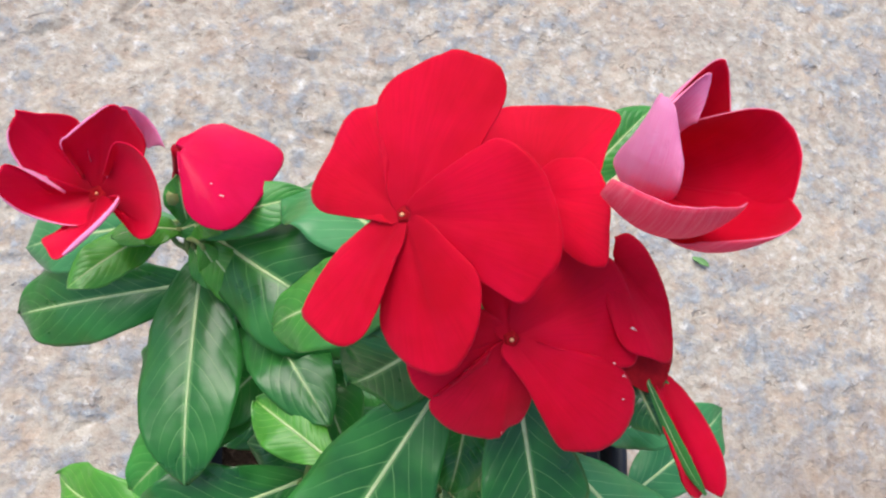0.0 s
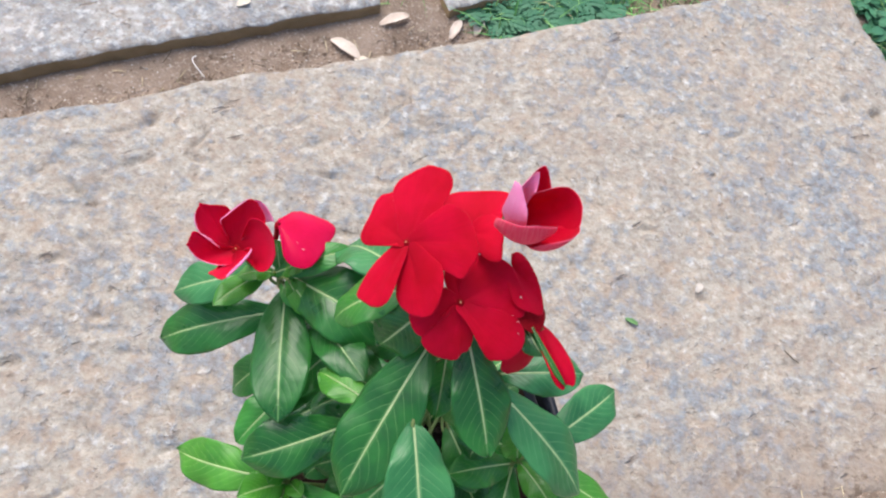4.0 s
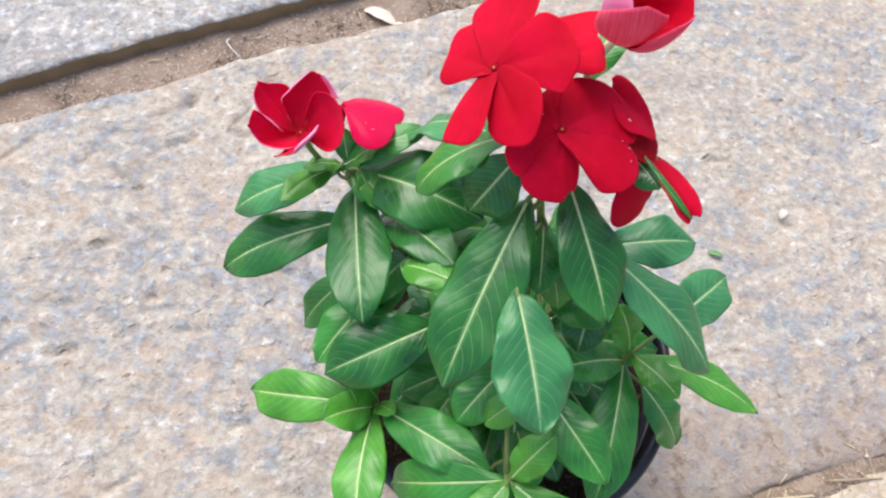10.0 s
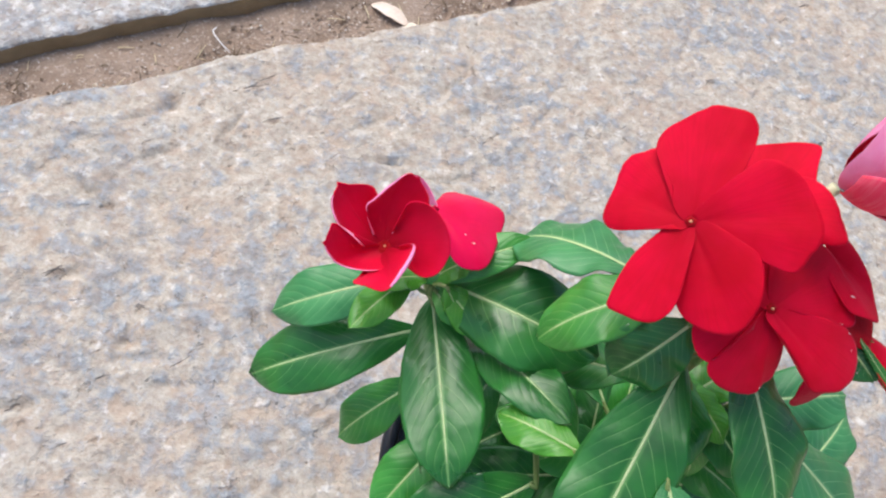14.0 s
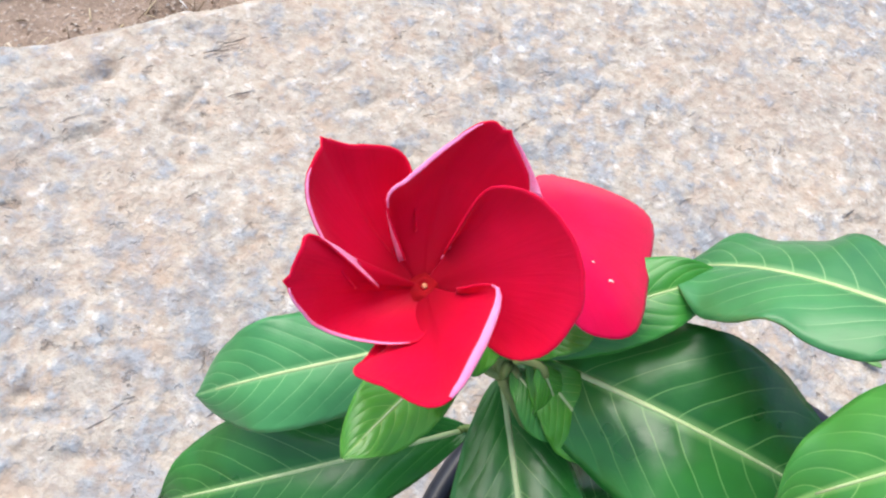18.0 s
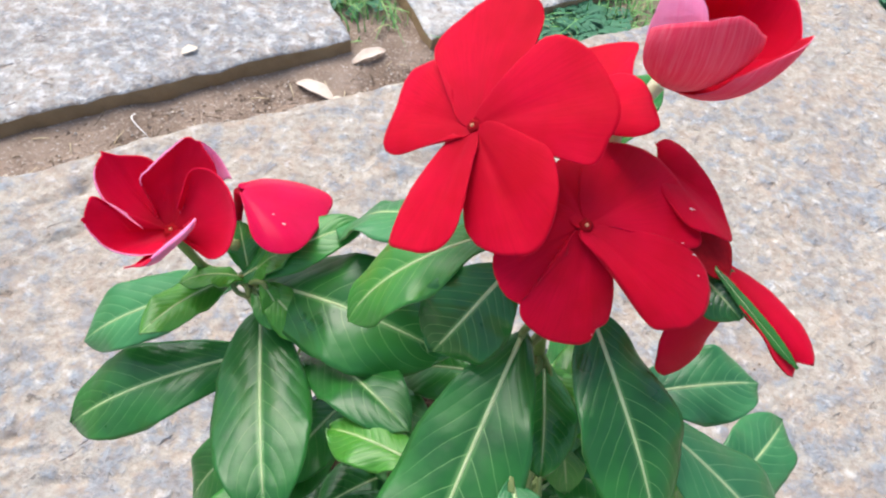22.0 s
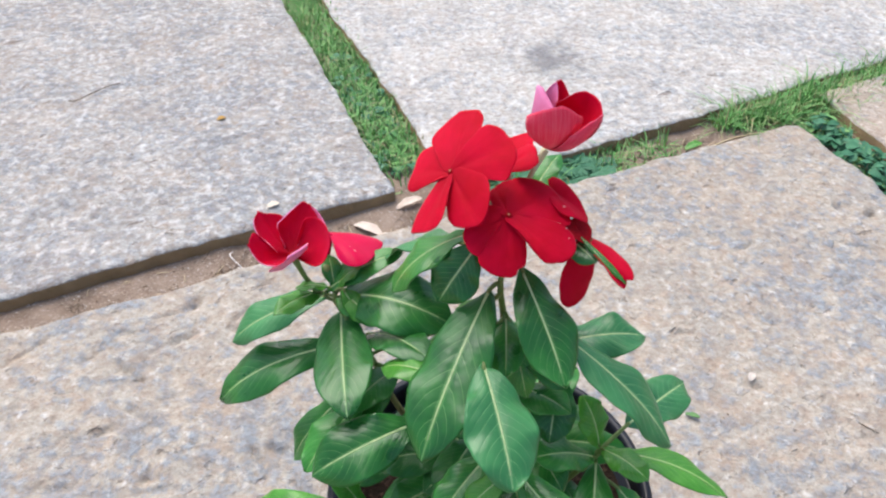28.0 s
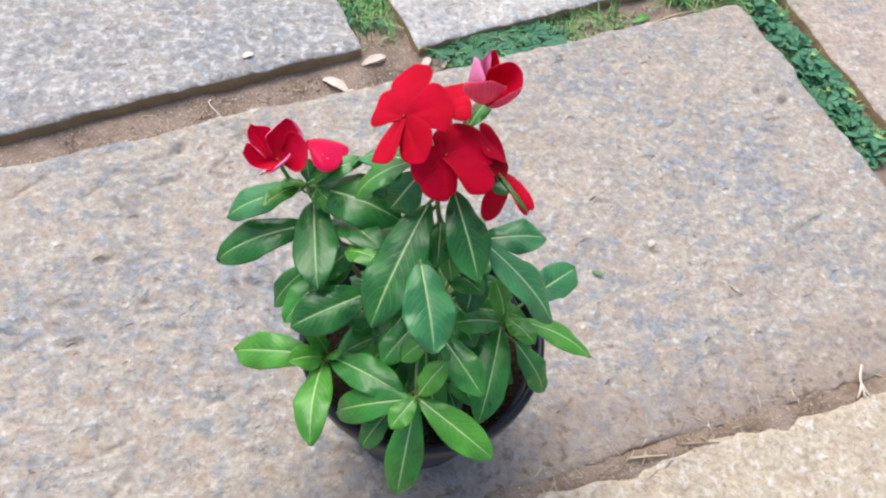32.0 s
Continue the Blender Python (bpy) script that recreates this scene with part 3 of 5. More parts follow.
def leaf(base, tip, width, roll, arch, mat, wave=0.065, cup=-0.05, curl=0.04, petiole=True):
    """A leaf with its raised midrib, and a stalk back to the nearest stem."""
    COUNT[0] += 1
    seed = COUNT[0]
    b, t = np.array(base) - HOME, np.array(tip) - HOME
    width = width * 0.95
    pts, nn, uv = blade(b, t, width, roll, arch, leaf_outline, 46, 21, cup=cup, wave=wave, pleat=0.00004, seed=seed, curl=curl, puff=0.07)
    # a margin that is never quite even
    out = np.array([0.035 * fbm(i * 0.16, seed, 1.0, 3.0) for i in range(46)])[:, None, None]
    out = np.where(uv[..., 1:] < 0, out, out[::-1])
    mid_line = pts[:, 10:11]
    pts = pts + (pts - mid_line) * out
    v, f, slots, uvs = shell(pts, nn, 0.00035, uv)
    ob = link_mesh("leaf", v, f, [mat, leaf_under, leaf_under], plant, "", slots, uvs)
    c = pts.shape[1] // 2
    line = pts[1:-3:3, c] + nn[1:-3:3, c] * 0.00008
    n = len(line)
    size = min(1.0, width / 0.022)
    v, f = tube_mesh(line, np.linspace(0.00060, 0.00016, n) * size, 6, 0.45, nn[len(nn) // 2, c])
    link_mesh("midrib", v, f, [rib_pale], ob, "pale raised midrib")
    if petiole:
        near = stem_points[np.argmin(np.linalg.norm(stem_points - np.array(base), axis=1))] - HOME
        gap = np.linalg.norm(near - b)
        if 0.001 < gap < 0.05:
            ahead = (pts[3, c] - pts[0, c])
            ahead = ahead / np.linalg.norm(ahead)
            v, f = tube_mesh(bend([near, (near + b - ahead * gap * 0.5) / 2, b, b + ahead * 0.002], 10), np.linspace(0.0011, 0.0008, 10) * max(size, 0.7), 7)
            link_mesh("petiole", v, f, [stem_green], ob)
    return ob


# upper leaves of the flowering shoots
leaf((-0.068, 0.023, 0.178), (-0.124, 0.011, 0.157), 0.0250, -12, 0.14, deep, wave=0.05)
leaf((-0.066, 0.028, 0.196), (-0.061, -0.030, 0.199), 0.0262, 8, 0.04, deep)
leaf((-0.005, -0.002, 0.237), (-0.0337, -0.058, 0.2095), 0.0290, 6, 0.04, deep)
leaf((0.006, -0.003, 0.248), (0.019, -0.042, 0.228), 0.0235, -4, 0.03, deep)
leaf((-0.0095, -0.031, 0.228), (-0.0022, -0.0745, 0.2155), 0.0275, -8, 0.04, sky_sheen)
leaf((-0.033, -0.026, 0.187), (-0.0756, -0.0423, 0.1775), 0.0262, -20, 0.10, deep)
leaf((0.052, -0.025, 0.178), (0.0870, 0.0040, 0.1690), 0.0215, 12, 0.04, sky_sheen)
leaf((0.021, -0.016, 0.226), (0.062, -0.048, 0.199), 0.0255, -15, 0.05, sky_sheen)
leaf((0.024, -0.005, 0.208), (0.061, -0.001, 0.207), 0.0200, 8, 0.08, sky_sheen, wave=0.12)
leaf((-0.066, 0.032, 0.200), (-0.018, 0.007, 0.208), 0.0310, 16, 0.16, deep)
leaf((-0.017, 0.018, 0.244), (-0.043, 0.042, 0.215), 0.0250, 10, 0.08, sky_sheen)
leaf((-0.011, 0.011, 0.254), (-0.043, 0.004, 0.232), 0.0190, 8, 0.12, bright)
leaf((-0.010, 0.002, 0.256), (-0.025, -0.007, 0.236), 0.0205, -25, 0.05, deep)
leaf((-0.055, 0.020, 0.188), (-0.029, -0.013, 0.212), 0.0200, 0, 0.08, deep)
leaf((-0.026, -0.022, 0.211), (-0.047, -0.009, 0.202), 0.0150, 0, 0.08, fresh)
leaf((-0.072, 0.033, 0.200), (-0.117, 0.026, 0.180), 0.0195, -12, 0.10, sky_sheen)
leaf((-0.073, 0.031, 0.204), (-0.091, 0.011, 0.213), 0.0120, 0, 0.08, fresh)
leaf((-0.072, 0.028, 0.207), (-0.039, 0.037, 0.222), 0.0130, 10, 0.08, mid)
leaf((-0.065, 0.027, 0.209), (-0.051, 0.014, 0.201), 0.0120, 10, 0.10, fresh)
leaf((-0.064, 0.025, 0.212), (-0.058, 0.018, 0.200), 0.0085, 0, 0.08, fresh)
leaf((0.014, 0.034, 0.252), (0.027, 0.050, 0.262), 0.0110, 0, 0.08, mid)
# leaves lower on the stems
leaf((-0.064, 0.012, 0.158), (-0.093, -0.003, 0.128), 0.0190, 0, 0.08, mid)
leaf((-0.056, -0.008, 0.178), (-0.080, -0.034, 0.167), 0.0200, 0, 0.08, mid)
leaf((-0.044, 0.010, 0.168), (-0.066, -0.023, 0.177), 0.0180, 0, 0.08, mid)
leaf((-0.004, -0.036, 0.180), (-0.027, -0.058, 0.167), 0.0190, 0, 0.08, mid)
leaf((0.000, -0.053, 0.191), (-0.017, -0.061, 0.178), 0.0130, 0, 0.08, fresh)
leaf((0.024, -0.012, 0.198), (0.018, -0.036, 0.184), 0.0190, 0, 0.08, deep)
leaf((0.003, -0.052, 0.190), (0.024, -0.083, 0.184), 0.0190, 10, 0.06, mid)
leaf((-0.020, -0.076, 0.150), (-0.037, -0.091, 0.128), 0.0150, 0, 0.08, mid)
leaf((0.006, -0.012, 0.190), (0.026, -0.030, 0.196), 0.0180, 0, 0.08, mid)
leaf((-0.004, 0.004, 0.200), (-0.030, 0.012, 0.190), 0.0190, 0, 0.10, mid)
leaf((0.008, 0.006, 0.200), (0.030, 0.022, 0.190), 0.0190, 0, 0.10, mid)
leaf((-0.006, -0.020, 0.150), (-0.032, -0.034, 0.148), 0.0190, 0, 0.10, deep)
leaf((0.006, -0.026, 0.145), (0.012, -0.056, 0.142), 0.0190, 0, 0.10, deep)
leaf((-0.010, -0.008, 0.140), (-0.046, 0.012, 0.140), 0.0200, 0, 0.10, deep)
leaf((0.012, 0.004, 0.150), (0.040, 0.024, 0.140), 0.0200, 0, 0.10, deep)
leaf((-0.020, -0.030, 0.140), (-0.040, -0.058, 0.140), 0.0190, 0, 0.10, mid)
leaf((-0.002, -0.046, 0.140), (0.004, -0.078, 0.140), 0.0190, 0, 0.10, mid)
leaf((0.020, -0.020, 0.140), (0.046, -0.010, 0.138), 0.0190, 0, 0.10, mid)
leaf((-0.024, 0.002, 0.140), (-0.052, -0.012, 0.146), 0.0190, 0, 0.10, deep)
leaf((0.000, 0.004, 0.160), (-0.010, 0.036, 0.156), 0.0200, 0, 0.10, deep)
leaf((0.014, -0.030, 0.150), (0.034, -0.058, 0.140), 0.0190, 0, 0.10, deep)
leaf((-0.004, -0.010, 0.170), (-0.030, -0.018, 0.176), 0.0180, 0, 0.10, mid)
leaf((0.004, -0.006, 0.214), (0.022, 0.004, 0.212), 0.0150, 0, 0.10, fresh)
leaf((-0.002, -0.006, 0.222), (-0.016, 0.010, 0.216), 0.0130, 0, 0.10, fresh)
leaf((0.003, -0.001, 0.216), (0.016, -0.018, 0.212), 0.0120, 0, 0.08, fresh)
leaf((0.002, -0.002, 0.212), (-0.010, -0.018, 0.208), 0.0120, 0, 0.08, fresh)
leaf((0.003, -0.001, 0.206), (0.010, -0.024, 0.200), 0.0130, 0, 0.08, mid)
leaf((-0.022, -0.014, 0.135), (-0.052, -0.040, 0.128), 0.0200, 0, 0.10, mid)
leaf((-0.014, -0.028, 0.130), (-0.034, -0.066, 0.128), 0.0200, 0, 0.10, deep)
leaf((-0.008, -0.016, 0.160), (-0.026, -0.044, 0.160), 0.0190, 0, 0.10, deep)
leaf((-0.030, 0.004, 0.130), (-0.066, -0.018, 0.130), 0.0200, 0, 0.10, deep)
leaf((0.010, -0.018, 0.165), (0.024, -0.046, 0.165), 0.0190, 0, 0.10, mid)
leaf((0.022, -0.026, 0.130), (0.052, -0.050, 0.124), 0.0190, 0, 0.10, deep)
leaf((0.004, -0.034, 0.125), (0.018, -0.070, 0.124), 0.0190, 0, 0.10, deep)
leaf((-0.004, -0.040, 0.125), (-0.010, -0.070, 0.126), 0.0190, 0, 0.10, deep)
# shoot over the side of the pot
leaf((0.041, -0.033, 0.172), (0.087, -0.054, 0.172), 0.0180, -18, 0.10, fresh)
leaf((0.041, -0.033, 0.174), (0.054, -0.052, 0.182), 0.0140, 0, 0.08, fresh)
leaf((0.040, -0.032, 0.174), (0.033, -0.022, 0.195), 0.0150, 0, 0.08, fresh)
leaf((0.040, -0.032, 0.165), (0.0265, -0.085, 0.150), 0.0215, -8, 0.08, mid)
leaf((0.050, -0.036, 0.150), (0.071, -0.055, 0.122), 0.0185, 0, 0.08, mid)
leaf((0.039, -0.033, 0.168), (0.010, -0.042, 0.184), 0.0175, 0, 0.08, mid)
# low side shoot
leaf((-0.060, -0.0455, 0.150), (-0.1126, -0.0333, 0.1290), 0.0225, -20, 0.12, fresh)
leaf((-0.058, -0.048, 0.148), (-0.063, -0.099, 0.158), 0.0212, 15, 0.12, fresh)
leaf((-0.056, -0.047, 0.152), (-0.015, -0.076, 0.168), 0.0212, 12, 0.09, mid)
leaf((-0.058, -0.046, 0.148), (-0.076, -0.055, 0.163), 0.0170, 0, 0.08, fresh)
leaf((-0.057, -0.043, 0.147), (-0.067, -0.040, 0.172), 0.0160, 0, 0.08, fresh)
leaf((-0.057, -0.046, 0.148), (-0.050, -0.053, 0.165), 0.0085, 0, 0.08, fresh)
# low front shoot
leaf((-0.009, -0.080, 0.172), (-0.052, -0.073, 0.136), 0.0195, -20, 0.12, mid)
leaf((-0.009, -0.081, 0.171), (-0.017, -0.117, 0.125), 0.0210, 0, 0.06, mid)
leaf((-0.008, -0.081, 0.175), (0.031, -0.108, 0.162), 0.0195, 15, 0.06, fresh)
leaf((-0.008, -0.080, 0.175), (0.005, -0.070, 0.195), 0.0145, 0, 0.08, fresh)
leaf((-0.009, -0.081, 0.176), (-0.022, -0.095, 0.170), 0.0135, 0, 0.08, fresh)
leaf((-0.040, 0.012, 0.188), (-0.024, -0.018, 0.196), 0.0190, 0, 0.08, mid)
leaf((-0.042, 0.010, 0.176), (-0.062, -0.016, 0.182), 0.0185, 0, 0.08, mid)
leaf((0.002, -0.002, 0.222), (0.000, -0.026, 0.214), 0.0160, 0, 0.08, mid)
leaf((0.006, -0.004, 0.212), (0.024, -0.026, 0.206), 0.0170, 0, 0.08, deep)
# young leaves crowded under the cup
leaf((-0.068, 0.028, 0.208), (-0.056, 0.031, 0.219), 0.0095, -10, 0.10, fresh)
leaf((-0.067, 0.026, 0.207), (-0.059, 0.016, 0.204), 0.0080, 5, 0.10, bright)
# small leaves that wrap the foot of the cup and of the folded flower
leaf((-0.0690, 0.0285, 0.2085), (-0.0830, 0.0235, 0.2150), 0.0105, 20, 0.10, fresh)
leaf((-0.0680, 0.0300, 0.2085), (-0.0700, 0.0385, 0.2190), 0.0090, 0, 0.10, bright)
leaf((-0.0670, 0.0295, 0.2090), (-0.0590, 0.0370, 0.2165), 0.0085, 0, 0.10, bright)
# blade that stands behind the drooping flower
leaf((0.0235, 0.0010, 0.2590), (0.0305, -0.0120, 0.2595), 0.0110, 25, 0.05, deep, petiole=False)
# young pair at the foot of the flowering stem
leaf((0.003, -0.004, 0.222), (0.009, -0.026, 0.200), 0.0125, 12, 0.10, bright)
leaf((0.003, -0.002, 0.218), (0.020, -0.012, 0.203), 0.0115, -10, 0.10, fresh)

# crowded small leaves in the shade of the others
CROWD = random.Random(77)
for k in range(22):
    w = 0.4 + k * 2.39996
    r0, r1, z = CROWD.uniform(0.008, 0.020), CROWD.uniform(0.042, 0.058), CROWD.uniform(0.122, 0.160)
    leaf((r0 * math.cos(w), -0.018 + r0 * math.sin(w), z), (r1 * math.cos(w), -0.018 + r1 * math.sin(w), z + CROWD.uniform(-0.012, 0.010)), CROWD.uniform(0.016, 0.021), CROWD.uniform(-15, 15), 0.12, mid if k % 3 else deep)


def flower(centre, normal, petals, face=None, back=None, tube=0.022, calyx=None, label="", eye=True, rim=None, tube_mat=None):
    """A five-lobed flower: a slender tube with the throat on top, and its petals.
    Petals: (tip, width, arch, cup, skew, roll, outline)."""
    face, back = face or petal_red, back or petal_back
    c = np.array(centre) - HOME
    n = np.array(normal, float)
    n /= np.linalg.norm(n)
    foot = (np.array(calyx) - HOME) if calyx is not None else c - n * tube
    v, f = tube_mesh(bend([foot, (foot + c - n * tube * 0.4) / 2, c - n * 0.0008], 9), [0.0012, 0.0013, 0.0013, 0.0012, 0.0011, 0.0011, 0.0012, 0.0014, 0.0016], 9)
    ob = link_mesh("flower", v, f, [tube_mat or tube_pale], plant, label)
    v, f = tube_mesh(bend([foot - (c - foot) * 0.25, foot, foot + (c - foot) * 0.12], 7), [0.0009, 0.0014, 0.0019, 0.0021, 0.0019, 0.0016, 0.0013], 8)
    link_mesh("calyx", v, f, [stem_green], ob, "small green calyx")
    for k, (tip, width, arch, cup, skew, roll, outline) in enumerate(petals):
        COUNT[0] += 1
        t = np.array(tip) - HOME
        start = c + (t - c) * 0.03 + n * (0.00022 * k)
        pts, nn, uv = blade(start, t, width, roll, arch, outline, 40, 19, cup=cup, wave=0.035, pleat=0, skew=skew, seed=COUNT[0], up=n, curl=0.02)
        # a softly uneven margin
        fray = np.array([fbm(i * 0.31, COUNT[0], 1.0, 2.0) for i in range(pts.shape[1])])
        dirs = pts[-1] - pts[-6]
        pts[-1] += dirs * 0.04 * fray[:, None]
        v, f, slots, uvs = shell(pts, nn, 0.00028, uv)
        link_mesh("petal", v, f, [face, back, rim or face], ob, "", slots, uvs)
    if eye:
        ref = np.cross(n, (0.3, 0.9, 0.2))
        ref /= np.linalg.norm(ref)
        oth = np.cross(n, ref)
        lift = c + n * 0.00125
        rings = [(0.0013, -0.0006), (0.0010, -0.0001), (0.0007, 0.0001), (0.0005, 0.0000), (0.0002, -0.0003)]
        v, f = [], []
        for r, h in rings:
            for k in range(15):
                w = 2 * math.pi * k / 15
                v.append(lift + n * h + (ref * math.cos(w) + oth * math.sin(w)) * r * float(eye) * (1 + 0.10 * math.cos(5 * w)))
        for i in range(4):
            for k in range(15):
                f.append((i * 15 + k, i * 15 + (k + 1) % 15, (i + 1) * 15 + (k + 1) % 15, (i + 1) * 15 + k))
        f.append(tuple(range(60, 75)))
        link_mesh("throat", v, f, [eye_dark], ob, "dark crimson ring round the throat")
        v, f = tube_mesh([lift - n * 0.0004, lift + n * 0.0001, lift + n * 0.0003], [0.00034, 0.00036, 0.00016], 8)
        link_mesh("stamen", v, f, [eye_pale], ob, "pale yellow throat centre")
    return ob


def petal_sheet(base, margin, bulge, normal, seed, spike=None, cup=False, spread=1.0):
    """A petal spread from the throat to a smooth margin through a few corners given in millimetres; bulge arches it."""
    edge = np.array(bend(np.array(margin) / 1000 - HOME, 41))
    mid = edge.mean(0) - base
    n = np.array(normal, float)
    if cup:
        n = np.cross(edge[30] - base, edge[10] - base)
        n *= np.sign(n @ normal)
    n = n - mid * (n @ mid) / (mid @ mid)
    n /= np.linalg.norm(n)
    length = np.linalg.norm(mid)
    for i in range(41):
        edge[i] += (edge[i] - base) * (0.012 * fbm(i * 0.21, seed, 1.0, 2.0) + 0.006 * fbm(i * 0.9, seed, 1.0, 5.0))
    if spike is not None:
        k = int(round(spike * 40 / (len(margin) - 1)))
        edge[k] += (edge[k] - base) * 0.035
    u = np.linspace(0.03, 1, 30)[:, None]
    v = np.linspace(-1, 1, 41)[None, :]
    pts = base + (edge - base)[None] * (u ** 0.94)[..., None]
    # convex flanks, so that neighbours overlap close to the throat
    flank = np.array(edge[-1] - edge[0])
    flank /= np.linalg.norm(flank)
    pts = pts + flank * (np.sign(v) * np.abs(v) ** 1.5 * 0.26 * length * np.sqrt(u) * (1 - u) ** 1.1 * spread)[..., None]
    lift = bulge * length * (4 * u * (1 - u) + (0 if cup else 0.5) * u) * (1 - (0.25 if cup else 0.55) * v ** 2)
    lift = lift - 0.026 * length * np.exp(-(v / 0.12) ** 2) * u * (1.05 - u) * 3
    lift = lift + 0.018 * length * u ** 2 * np.sin(5.5 * v + seed) + 0.012 * length * u ** 3 * np.sin(11 * v + 2.3 * seed)
    pts = pts + n * lift[..., None]
    du, dv = np.gradient(pts, axis=0), np.gradient(pts, axis=1)
    nn = np.cross(dv, du)
    nn /= np.linalg.norm(nn, axis=2, keepdims=True) + 1e-12
    nn *= np.sign((nn @ n).mean() or 1)
    return pts, nn, np.stack(np.broadcast_arrays(u, v), -1)


def bloom(centre, normal, petals, face=None, back=None, rim=None, tube_mat=None, calyx=None, eye=1.0, label="", hems={}, spike={}, cup=False, spread=1.0):
    """A flower whose petals are spread to their own margins. Petals: (margin, bulge)."""
    ob = flower(centre, normal, [], calyx=calyx, label=label, eye=eye, tube_mat=tube_mat)
    face = face or petal_red
    c = np.array(centre) - HOME
    n = np.array(normal, float) / np.linalg.norm(normal)
    for k, (margin, bulge) in enumerate(petals):
        COUNT[0] += 1
        pts, nn, uv = petal_sheet(c + n * 0.0002 * k, margin, bulge, n, COUNT[0], spike.get(k), cup, spread)
        v, f, slots, uvs = shell(pts, nn, 0.00028, uv)
        petal = link_mesh("petal", v, f, [face, back or face, rim or face], ob, "", slots, uvs)
        if k in hems:
            first, last, size = hems[k]
            line = pts[-1][int(first * 40):int(last * 40) + 1]
            taper = np.sin(np.linspace(0.25, math.pi - 0.12, len(line))) ** 0.6
            v, f = tube_mesh(line, size * taper, 8, 0.7)
            link_mesh("petal_margin", v, f, [petal_pink], petal, "pale pink rolled-in margin")
    return ob


def scar(owner, place, size, seed):
    """A small whitish patch lying on the nearest petal: torn tissue, or on the folded flower a painted glint."""
    place = np.array(place) - HOME
    best = None
    for ob in owner.children:
        if not ob.name.startswith("petal"):
            continue
        me = ob.data
        n = len(me.vertices)
        co = np.empty(n * 3)
        no = np.empty(n * 3)
        me.vertices.foreach_get("co", co)
        me.vertices.foreach_get("normal", no)
        co, no = co.reshape(-1, 3)[:n // 2], no.reshape(-1, 3)[:n // 2]
        i = np.argmin(np.linalg.norm(co - place, axis=1))
        d = np.linalg.norm(co[i] - place)
        if best is None or d < best[0]:
            best = (d, co[i], no[i])
    _, c, n = best
    n = n * np.sign(n[2])
    rnd = random.Random(seed)
    a = np.cross(n, (0.2, 0.9, 0.3))
    a /= np.linalg.norm(a)
    b = np.cross(n, a)
    v = [c + n * 0.0005]
    for k in range(11):
        w, r = 2 * math.pi * k / 11, size * rnd.uniform(0.30, 0.75)
        v.append(c + n * 0.00035 + a * (r * math.cos(w)) + b * (0.34 * r * math.sin(w) + 0.35 * r * math.cos(w) ** 2))
    f = [(0, 1 + k, 1 + (k + 1) % 11) for k in range(11)]
    link_mesh("scar", v, f, [torn], owner, "small whitish patch, torn or a painted glint")


# the large open flower
bloom((-0.0193, 0.0161, 0.2790), (-0.55, -0.30, 0.78), [
    ([(-22.6, 24.2, 279.3), (-25.8, 33.3, 279.9), (-23.1, 38.2, 282.7), (-15.0, 40.4, 288.0), (-9.9, 38.4, 290.4), (-7.6, 36.5, 291.2), (-7.1, 32.4, 290.5), (-9.5, 25.5, 287.2)], 0.03),
    ([(-20.0, 24.5, 279.0), (-23.5, 34.6, 277.9), (-27.0, 35.0, 276.4), (-30.2, 34.0, 273.6), (-32.8, 28.2, 270.6), (-35.1, 21.8, 267.7), (-33.5, 18.5, 268.4), (-28.5, 16.9, 271.9), (-22.6, 16.3, 276.6)], 0.04),
    ([(-24.3, 16.0, 274.3), (-29.3, 12.2, 268.7), (-33.6, 4.1, 263.5), (-33.4, 0.8, 263.2), (-27.3, -4.0, 269.1), (-23.9, -2.6, 272.4), (-21.8, 1.2, 274.8), (-20.4, 8.2, 277.1)], 0.04),
    ([(-20.8, 8.9, 274.4), (-21.2, 1.4, 270.4), (-19.2, -3.0, 269.6), (-14.9, -6.4, 271.4), (-10.7, -7.5, 274.4), (-7.9, -4.7, 278.1), (-6.6, 0.8, 281.9), (-8.0, 7.1, 283.9), (-12.9, 11.9, 282.2)], 0.05),
    ([(-13.4, 20.9, 285.6), (-9.4, 24.8, 290.6), (-6.2, 24.8, 292.8), (-2.1, 21.3, 293.9), (0.3, 17.2, 293.6), (2.8, 9.4, 291.2), (1.0, 5.2, 287.6), (-1.1, 2.8, 284.7), (-5.7, 5.4, 283.0), (-11.9, 10.8, 281.3)], 0.04)],
    calyx=(-0.003, 0.014, 0.258), label="large open crimson-red five-petalled flower")
